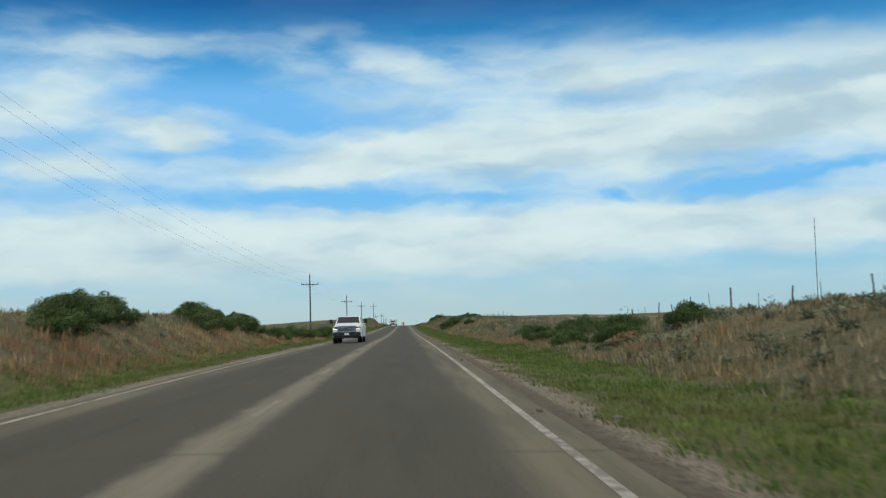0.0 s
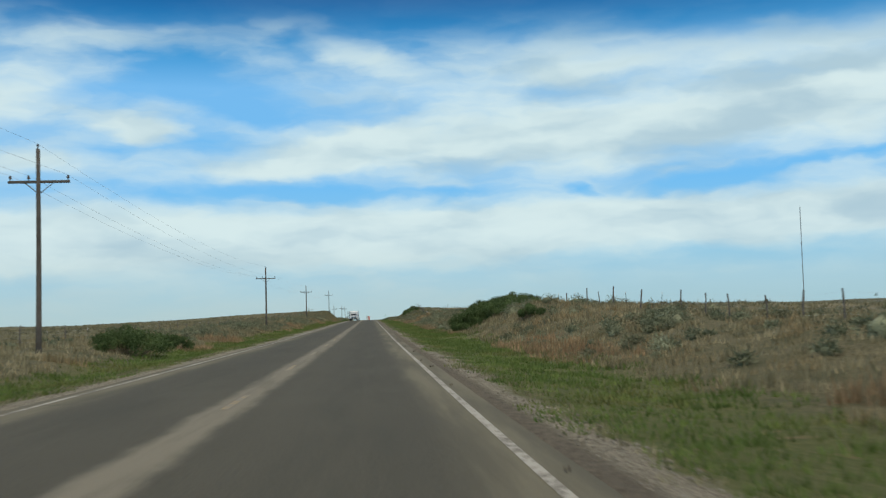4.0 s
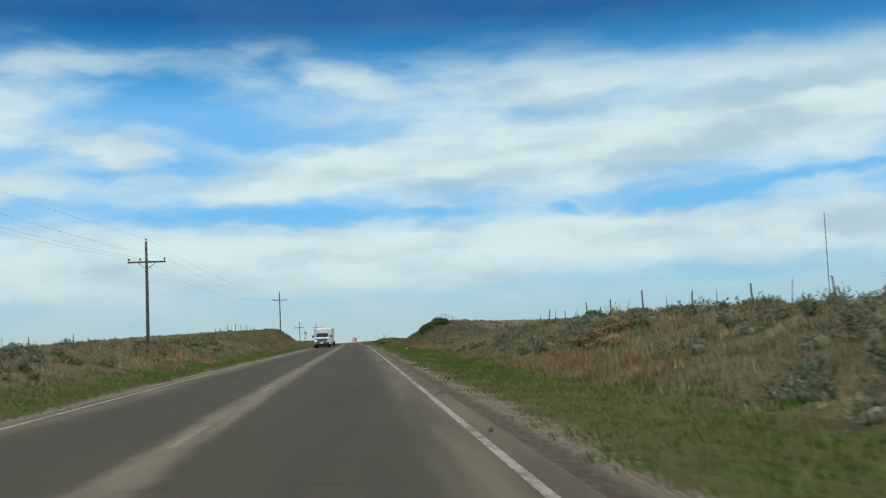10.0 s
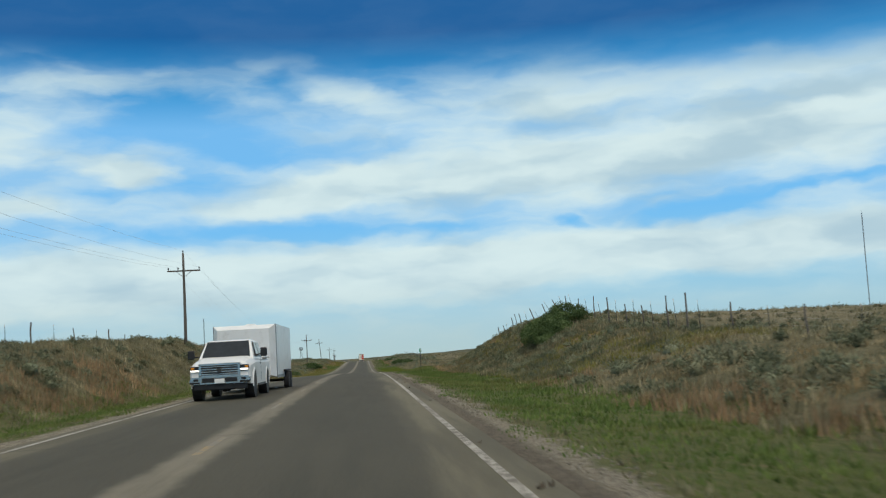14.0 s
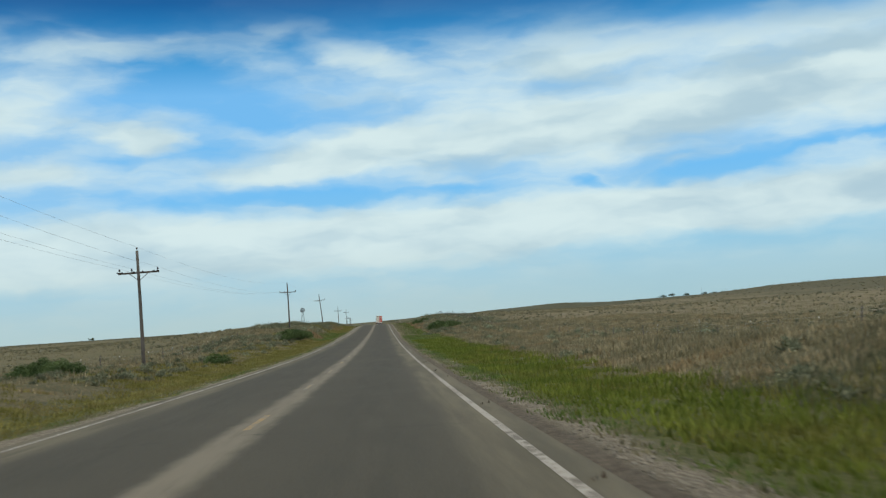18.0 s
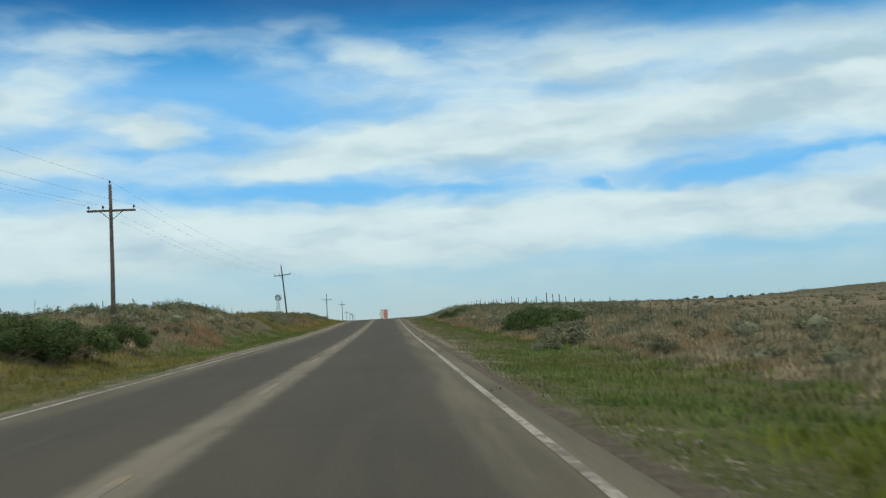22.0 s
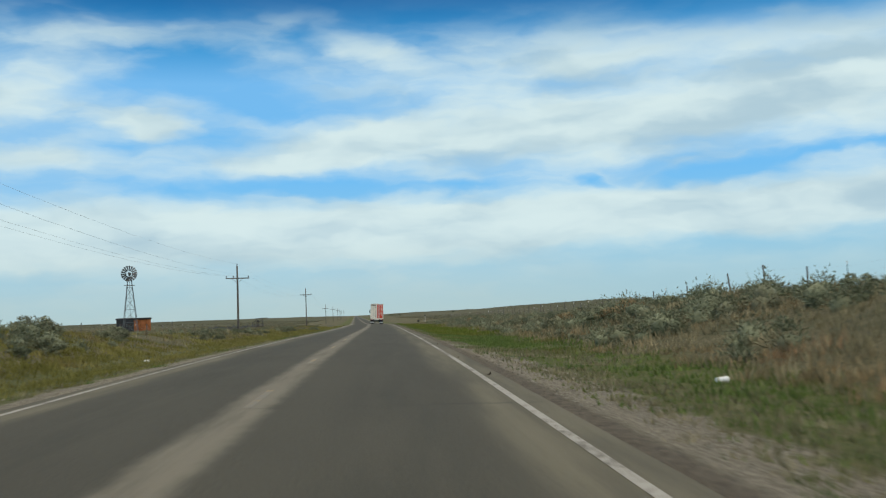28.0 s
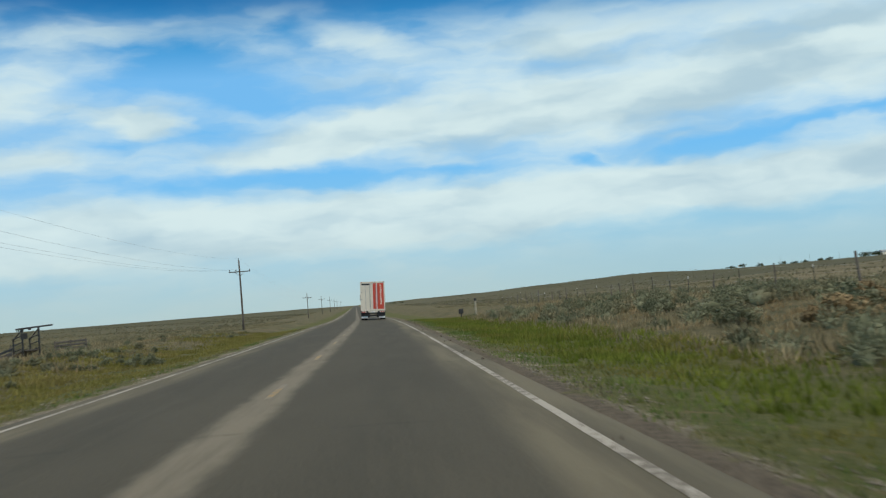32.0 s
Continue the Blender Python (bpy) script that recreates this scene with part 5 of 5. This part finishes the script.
# ---------- grass and sage, too many to count ----------
def blades(name, x, y, height, width, per, spread, lean, mat, label, lift=0.0, top_heavy=0.0):
    """Tufts of pointed blades at the given places."""
    n = len(x)
    X, Y = np.repeat(x, per), np.repeat(y, per)
    a, q = rng.uniform(0, 2 * np.pi, n * per), np.sqrt(rng.uniform(0, 1, n * per)) * spread
    X, Y = X + q * np.cos(a), Y + q * np.sin(a)
    Z = land(X, Y) + lift
    hh = np.repeat(height, per) * rng.uniform(0.45, 1.1, n * per)
    b = a + rng.normal(0, 0.7, n * per)
    ox, oy = np.cos(b) * hh * lean * rng.uniform(0.1, 1, n * per), np.sin(b) * hh * lean * rng.uniform(0.1, 1, n * per)
    c = rng.uniform(0, 2 * np.pi, n * per)
    ww = width * rng.uniform(0.6, 1.4, n * per)
    dx, dy = np.cos(c) * ww, np.sin(c) * ww
    V = np.stack([np.stack([X - dx, Y - dy, Z - 0.04], -1), np.stack([X + dx, Y + dy, Z - 0.04], -1), np.stack([X + ox, Y + oy, Z + hh], -1)], 1).reshape(-1, 3)
    return tagged(new(name, mesh_np(name, V, np.arange(3 * n * per).reshape(-1, 3), mat)), label, "grass", kind="stuff")


def patch(x, y, s, seed=0.0):
    """Soft random patches, 0 to 1."""
    return 0.5 + 0.25 * (np.sin(x / s * 2.1 + seed) * np.cos(y / s * 1.3 + 2 * seed) + np.sin((x + 0.7 * y) / s * 0.9 + 1.7 * seed) + 0.6 * np.sin(y / s * 2.9 - x / s + seed))


def strewn(n, u0, u1, y0=-15, y1=960, bias=1.0):
    u = u0 + (u1 - u0) * rng.uniform(0, 1, n) ** bias
    y = rng.uniform(y0, y1, n)
    return u + road_x(y), y, u


def meadow_at(y):
    """1 where the grass grows close to the pavement."""
    return np.clip(S(500, 520, y) * (1 - S(620, 640, y)) + S(785, 810, y), 0, 1)


for sgn, n0 in ((1, 76000), (-1, 50000)):
    x, y, u = strewn(n0, sgn * (4.4 if sgn > 0 else 4.3), sgn * (9.8 if sgn > 0 else 8.6), bias=1.0)
    keep = (patch(x, y, 1.6, 1.0) + 0.75 * (np.abs(u) - 4.75 + 0.42 * meadow_at(y)) > 0.50) & ((np.abs(u) < 8.0) | (rng.uniform(0, 1, n0) < 0.55)) | ((rng.uniform(0, 1, n0) < 0.10) & (np.abs(u) > 4.7))
    bare = (patch(x, y, 3.2, 2.5) + 0.4 * patch(x, y, 1.1, 5.5) < 0.48) & (np.abs(u) > 5.2) & (rng.uniform(0, 1, n0) < 0.5) & ((y < 415) | (y > 640))
    stony = (sgn > 0) & (y > 632) & (y < 792) & (u + 1.6 * (patch(x, y, 4.0, 3.0) - 0.5) < 7.3) & (rng.uniform(0, 1, n0) < 0.72)
    keep = keep & ~bare & ~stony
    x, y, u = x[keep], y[keep], u[keep]
    low = 0.05 + 0.09 * np.clip((np.abs(u) - 5.0) / 3, 0, 1) + 0.06 * patch(x, y, 5, 3)
    rich = (np.abs(y - 545 - 12 * (patch(x, y, 9, 4) - 0.5)) < 62) | (y > 822 + 30 * (patch(x, y, 9, 2) - 0.5))
    if sgn < 0:
        rich = rich | ((y > 500) & (y < 640)) | (y > 700)
    rich = rich & (np.abs(u) > (5.3 if sgn > 0 else 4.6) + 0.8 * (patch(x, y, 3, 6) - 0.5))
    low = np.where(rich & (sgn > 0), low * (1.1 + 0.8 * patch(x, y, 6, 7)), low)
    for sel, mat, nm, lb in ((~rich, M_GREEN, "verge_grass", "short green roadside grass with dry tufts"),
                             (rich, M_LIME if sgn > 0 else M_OLIVE, "meadow_grass", "tall yellow-green grass beyond the gravel" if sgn > 0 else "olive-yellow grass beside the pavement")):
        if sel.any():
            blades(nm, x[sel], y[sel], low[sel], 0.022, 6, 0.2, 0.9, mat, lb)
    # pale dead tufts where the gravel ends
    x, y, u = strewn(9000, sgn * 4.35, sgn * 5.3)
    k = np.abs(np.abs(u) - 4.95 + 0.42 * meadow_at(y) + 0.5 * (patch(x, y, 2.4, 8) - 0.5)) < 0.2
    blades("dead_tufts", x[k], y[k], rng.uniform(0.04, 0.12, k.sum()), 0.02, 6, 0.14, 1.0, M_PASTURE, "pale dead grass tufts along the gravel")
    # russet grass in drifts at the foot of the slopes
    x, y, u = strewn(15000, sgn * (8.4 if sgn > 0 else 7.4), sgn * (11.2 if sgn > 0 else 10.0))
    k = ((patch(x, y, 8.0, 8.0) + 0.35 * patch(x, y, 2.3, 1.0) > (0.82 if sgn > 0 else 0.92)) | ((sgn < 0) & (y < 135) & (patch(x, y, 2.3, 1.0) > 0.3))) & ((sgn > 0) | (y < 760)) & ~((y > 496) & (y < 645)) & (y < 780) & ~((y > 418) & (y < 508) & (u > 0))
    x, y, u = x[k], y[k], u[k]
    blades("russet_grass", x, y, 0.2 + 0.38 * patch(x, y, 3, 2) * rng.uniform(0.6, 1.3, len(x)), 0.022, 8, 0.25, 0.45, M_RUSSET, "tall reddish-brown dry grass at the foot of the slope")

for sgn, n0 in ((1, 40000), (-1, 32000)):
    x, y, u = strewn(n0, sgn * (8.9 if sgn > 0 else 8.4), sgn * 22, bias=1.1)
    flat_right = (sgn > 0) & (y > 500) & (y < 640)
    keep = (patch(x, y, 4.0, 5.0) + 0.25 * patch(x, y, 1.7, 3.3) > 0.30) & (~flat_right | (np.abs(u) > 10.5))
    keep = keep & ((sgn > 0) | ~(((y > 480) & (y < 640)) | (y > 690)) | (np.abs(u) > 12.5) | (rng.uniform(0, 1, n0) < 0.25)) & ~((sgn > 0) & (y > 425) & (y < 508) & (rng.uniform(0, 1, n0) < 0.6))
    x, y, u = x[keep], y[keep], u[keep]
    hgt = 0.14 + 0.32 * patch(x, y, 7, 2) * rng.uniform(0.6, 1.3, len(x))
    blades("dry_grass", x, y, hgt, 0.032, 8, 0.34, 0.65, M_DRY, "tall dry reddish-tan bunch grass on the slope")


def sage(name, x, y, r, twigs, sprays, length, thin, label, flat=0.95, detail=2, mat=None):
    """Round bushes: a lumpy heart of twigs and leaf, bristling with pointed sprays."""
    n = len(x)
    ic = bmesh.new()
    bmesh.ops.create_icosphere(ic, subdivisions=detail, radius=1.0)
    cv = np.array([v.co[:] for v in ic.verts])
    cf = np.array([[v.index for v in f.verts] for f in ic.faces])
    ic.free()
    C = np.stack([x, y, land(x, y) + r * 0.18], 1)
    ph = rng.uniform(0, 6.3, (n, 3))

    def lump(d):
        return 1 + 0.22 * np.sin(d[..., 0] * 4 + ph[:, 0:1]) * np.sin(d[..., 1] * 4 + ph[:, 1:2]) + 0.16 * np.sin(d[..., 2] * 6 + d[..., 0] * 5 + ph[:, 2:3])

    def outward(k):
        d = rng.normal(0, 1, (n, k, 3))
        d[:, :, 2] = np.abs(d[:, :, 2]) - 0.12
        return d / np.linalg.norm(d, axis=2, keepdims=True)

    stretch = np.stack([rng.uniform(0.85, 1.3, n), rng.uniform(0.85, 1.3, n), flat * rng.uniform(0.8, 1.2, n)], 1)[:, None, :]
    dc = np.broadcast_to(cv, (n, *cv.shape))
    core = C[:, None, :] + dc * stretch * (r[:, None] * 0.46 * lump(dc) * rng.uniform(0.86, 1.12, (n, len(cv))))[..., None]
    # twigs from the heart to the outline
    d = outward(twigs)
    tip = C[:, None, :] + d * stretch * (r[:, None] * lump(d) * rng.uniform(0.72, 1.0, (n, twigs)))[..., None]
    root = C[:, None, :] + (d * 0.6 + 0.12 * rng.normal(0, 1, d.shape)) * stretch * r[:, None, None]
    wd = np.cross(d, rng.normal(0, 1, d.shape))
    wd *= thin * rng.uniform(0.6, 1.4, (n, twigs, 1)) / (np.linalg.norm(wd, axis=2, keepdims=True) + 1e-9)
    T = np.stack([root - wd, root + wd, tip], 2).reshape(-1, 3)
    # leafy sprays on the outside
    d = outward(sprays)
    p = C[:, None, :] + d * stretch * (r[:, None] * lump(d) * rng.uniform(0.34, 0.92, (n, sprays)))[..., None]
    t = d + (0, 0, 0.4) + 0.5 * rng.normal(0, 1, d.shape)
    t /= np.linalg.norm(t, axis=2, keepdims=True)
    b = np.cross(t, rng.normal(0, 1, d.shape))
    b /= np.linalg.norm(b, axis=2, keepdims=True) + 1e-9
    s = length * rng.uniform(0.5, 1.3, (n, sprays, 1))
    V = np.stack([p - b * s * 0.24, p + b * s * 0.24, p + t * s], 2).reshape(-1, 3)
    nc, nw = n * len(cv), n * len(cv) + len(T)
    q = nw + 3 * np.arange(n * sprays)[:, None]
    F = np.concatenate([(np.arange(n)[:, None, None] * len(cv) + cf[None]).reshape(-1, 3), nc + np.arange(len(T)).reshape(-1, 3), q + (0, 1, 2)])
    me = mesh_np(name, np.concatenate([core.reshape(-1, 3), T, V]), F, mat or M_SAGE, True)
    return tagged(new(name, me), label, "shrub", kind="stuff")


for sgn, n0 in ((1, 5400), (-1, 4600)):
    x, y, u = strewn(n0, sgn * (9.6 if sgn > 0 else 8.8), sgn * (22 if sgn > 0 else 19), bias=1.05)
    meadow = (sgn > 0) & (y > 496) & (y < 645)
    sparse = (y < 190) & (rng.uniform(0, 1, n0) < (0.5 if sgn > 0 else 0.75))
    keep = (patch(x, y, 6.0, 9.0) > 0.38) & ~(meadow & (rng.uniform(0, 1, n0) < 0.9)) & ~sparse
    x, y, u = x[keep], y[keep], u[keep]
    r = 1.2 * rng.uniform(0.36, 0.8, len(x)) ** 1.5 * (0.7 + 0.55 * patch(x, y, 20, 4))
    r = r * (np.where((y > 418) & (y < 512), 0.5, np.where((y < 50) | ((y > 192) & (y < 205)), 0.65, 1.05)) if sgn > 0 else np.where((y < 115) | ((y > 418) & (y < 600)) | (y > 800), 0.5, 0.8))
    r = np.where(np.abs(u) > (15.0 if sgn > 0 else 12.5), r * 0.8, r)
    r = np.where(np.abs(u) < (11.0 if sgn > 0 else 9.6), r * 0.75, r)
    r = np.where((y > 330) & (y < 418) & (u > 0), r * 0.62, r)
    sage("sagebrush", x, y, r, 34, 190, 0.12, 0.012, "grey-green sagebrush scattered over the bank", 0.9, 1)
    x, y, u = strewn(15000, sgn * 23, sgn * 130, y0=0, y1=1500, bias=1.4)
    k = patch(x, y, 14, 3) + 0.3 * patch(x, y, 5, 1) > 0.52
    x, y = x[k], y[k]
    sage("plain_brush", x, y, rng.uniform(0.14, 0.42, len(x)), 12, 16, 0.14, 0.02, "low olive brush dotted over the plain", 0.7, 1, M_BRUSH)
    x, y, u = strewn(9000, sgn * 130, sgn * 700, y0=100, y1=2600, bias=1.3)
    sage("plain_brush", x, y, rng.uniform(0.3, 0.9, len(x)), 4, 2, 0.4, 0.12, "dark low brush dotted over the far plain", 0.6, 1, M_BRUSH)

# olive grass on the western side
for ya, yb in ((480, 640), (690, 960)):
    x, y, u = strewn(int(60 * (yb - ya)), -8.0, -13.5, ya, yb, bias=1.4)
    k = patch(x, y, 4.0, 3.0) > 0.3
    blades("olive_grass", x[k], y[k], 0.08 + 0.16 * patch(x[k], y[k], 5, 2), 0.024, 7, 0.28, 0.8, M_OLIVE, "olive-yellow grass between the road and the fence")

# short pale grass over the level pasture
x, y, u = strewn(26000, 9.6, 42, 498, 660, bias=1.5)
blades("pasture_grass", x, y, rng.uniform(0.10, 0.26, len(x)), 0.035, 6, 0.4, 0.7, M_DRY, "short pale tan pasture grass")

# weeds in the cracks by the edge line
ys0 = np.cumsum(rng.uniform(3.0, 14.0, 130))
ys0 = ys0[ys0 < 950]
x = np.repeat(3.62, len(ys0) * 4) + rng.uniform(-0.12, 0.26, len(ys0) * 4)
y = np.repeat(ys0, 4) + rng.uniform(-0.03, 0.03, len(ys0) * 4)
blades("crack_weeds", x, y, rng.uniform(0.01, 0.03, len(x)), 0.016, 4, 0.04, 1.6, M_STEM, "small dark weeds in the pavement cracks", lift=0.09)

# the cut bank is overgrown
x, y, u = strewn(11000, 9.0, 17.8, 422, 508)
k = (patch(x, y, 4.5, 3.0) > 0.4) | (u < 12.5)
x, y, u = x[k], y[k], u[k]
blades("dry_grass", x, y, rng.uniform(0.12, 0.34, len(x)), 0.022, 9, 0.22, 0.6, M_BANK, "short grey-green grass on the cut bank")
x, y, u = strewn(6000, 8.8, 17.8, 415, 508)
k = patch(x, y, 3.5, 2.0) > 0.45
blades("bank_grass", x[k], y[k], rng.uniform(0.12, 0.32, k.sum()), 0.022, 8, 0.25, 0.7, M_OLIVE, "olive-green grass clumps on the cut bank")
x, y, u = strewn(5000, 10.0, 19.0, 424, 500)
k = patch(x, y, 3.0, 5.0) > 0.52
blades("straw_grass", x[k], y[k], rng.uniform(0.12, 0.3, k.sum()), 0.02, 8, 0.22, 0.7, M_PASTURE, "pale straw-coloured grass clumps on the cut bank")
x, y, u = strewn(2600, 8.4, 11.0, 454, 486)
k = patch(x, y, 3.0, 4.0) > 0.35
blades("straw_grass", x[~k], y[~k], rng.uniform(0.12, 0.28, (~k).sum()), 0.018, 9, 0.18, 0.6, M_PASTURE, "pale dead grass at the foot of the bank")
k &= rng.uniform(0, 1, len(x)) < 0.5
blades("russet_grass", x[k], y[k], rng.uniform(0.15, 0.32, k.sum()), 0.018, 9, 0.18, 0.6, M_RUSSET, "pinkish-brown seeding grass at the foot of the bank")
x, y, u = strewn(380, 9.6, 18.5, 425, 508)
sage("sagebrush", x, y, rng.uniform(0.15, 0.42, len(x)), 30, 110, 0.10, 0.012, "grey-green sagebrush clinging to the cut bank", 0.8, 1)

x, y, u = strewn(6000, -7.2, -14.5, 395, 508)
blades("bank_grass", x, y, rng.uniform(0.12, 0.36, len(x)), 0.022, 8, 0.25, 0.6, M_PASTURE, "dry brown grass on the low bank")

# grass over the open plain
for sgn in (1, -1):
    x, y, u = strewn(34000, sgn * (17 if sgn > 0 else 13), sgn * 75, 0, 1100, bias=1.6)
    k = patch(x, y, 9.0, 6.0) + 0.3 * patch(x, y, 3.0, 2.0) > 0.42
    blades("plain_grass", x[k], y[k], rng.uniform(0.12, 0.34, k.sum()), 0.04, 6, 0.5, 0.6, M_PASTURE, "dry bunch grass over the open plain")

# dead grass and stones along the gravelly stretch
x, y, u = strewn(5200, 5.0, 8.2, 634, 792)
k = patch(x, y, 2.2, 3.0) > 0.42
blades("dead_tufts", x[k], y[k], rng.uniform(0.05, 0.16, k.sum()), 0.02, 7, 0.16, 0.9, M_PASTURE, "straw-coloured dead grass among the roadside gravel")

# gravel at the pavement's edge
for sgn, n0 in ((1, 26000), (-1, 9000)):
    x, y, u = strewn(n0, sgn * 4.28, sgn * 5.1)
    u = np.where((y > 634) & (y < 790) & (u > 0), 4.28 + (u - 4.28) * 2.0, u)
    x = u + road_x(y)
    keep = patch(x, y, 2.2, 6.0) + 0.3 * rng.uniform(0, 1, n0) > 0.52
    x, y = x[keep], y[keep]
    n = len(x)
    z = land(x, y)
    r = rng.uniform(0.010, 0.032, n)
    octa = np.array([(1, 0, 0), (0, 1, 0), (-1, 0, 0), (0, -1, 0), (0, 0, 0.7), (0, 0, -0.7)])
    V = np.stack([x, y, z + r * 0.3], 1)[:, None, :] + octa[None] * r[:, None, None] * rng.uniform(0.6, 1.4, (n, 6, 1))
    fc = np.array([(0, 1, 4), (1, 2, 4), (2, 3, 4), (3, 0, 4), (1, 0, 5), (2, 1, 5), (3, 2, 5), (0, 3, 5)])
    F = (np.arange(n)[:, None, None] * 6 + fc[None]).reshape(-1, 3)
    tagged(new("gravel", mesh_np("gravel", V.reshape(-1, 3), F, M_GRAVEL)), "loose pale gravel along the pavement edge", "gravel", kind="stuff")
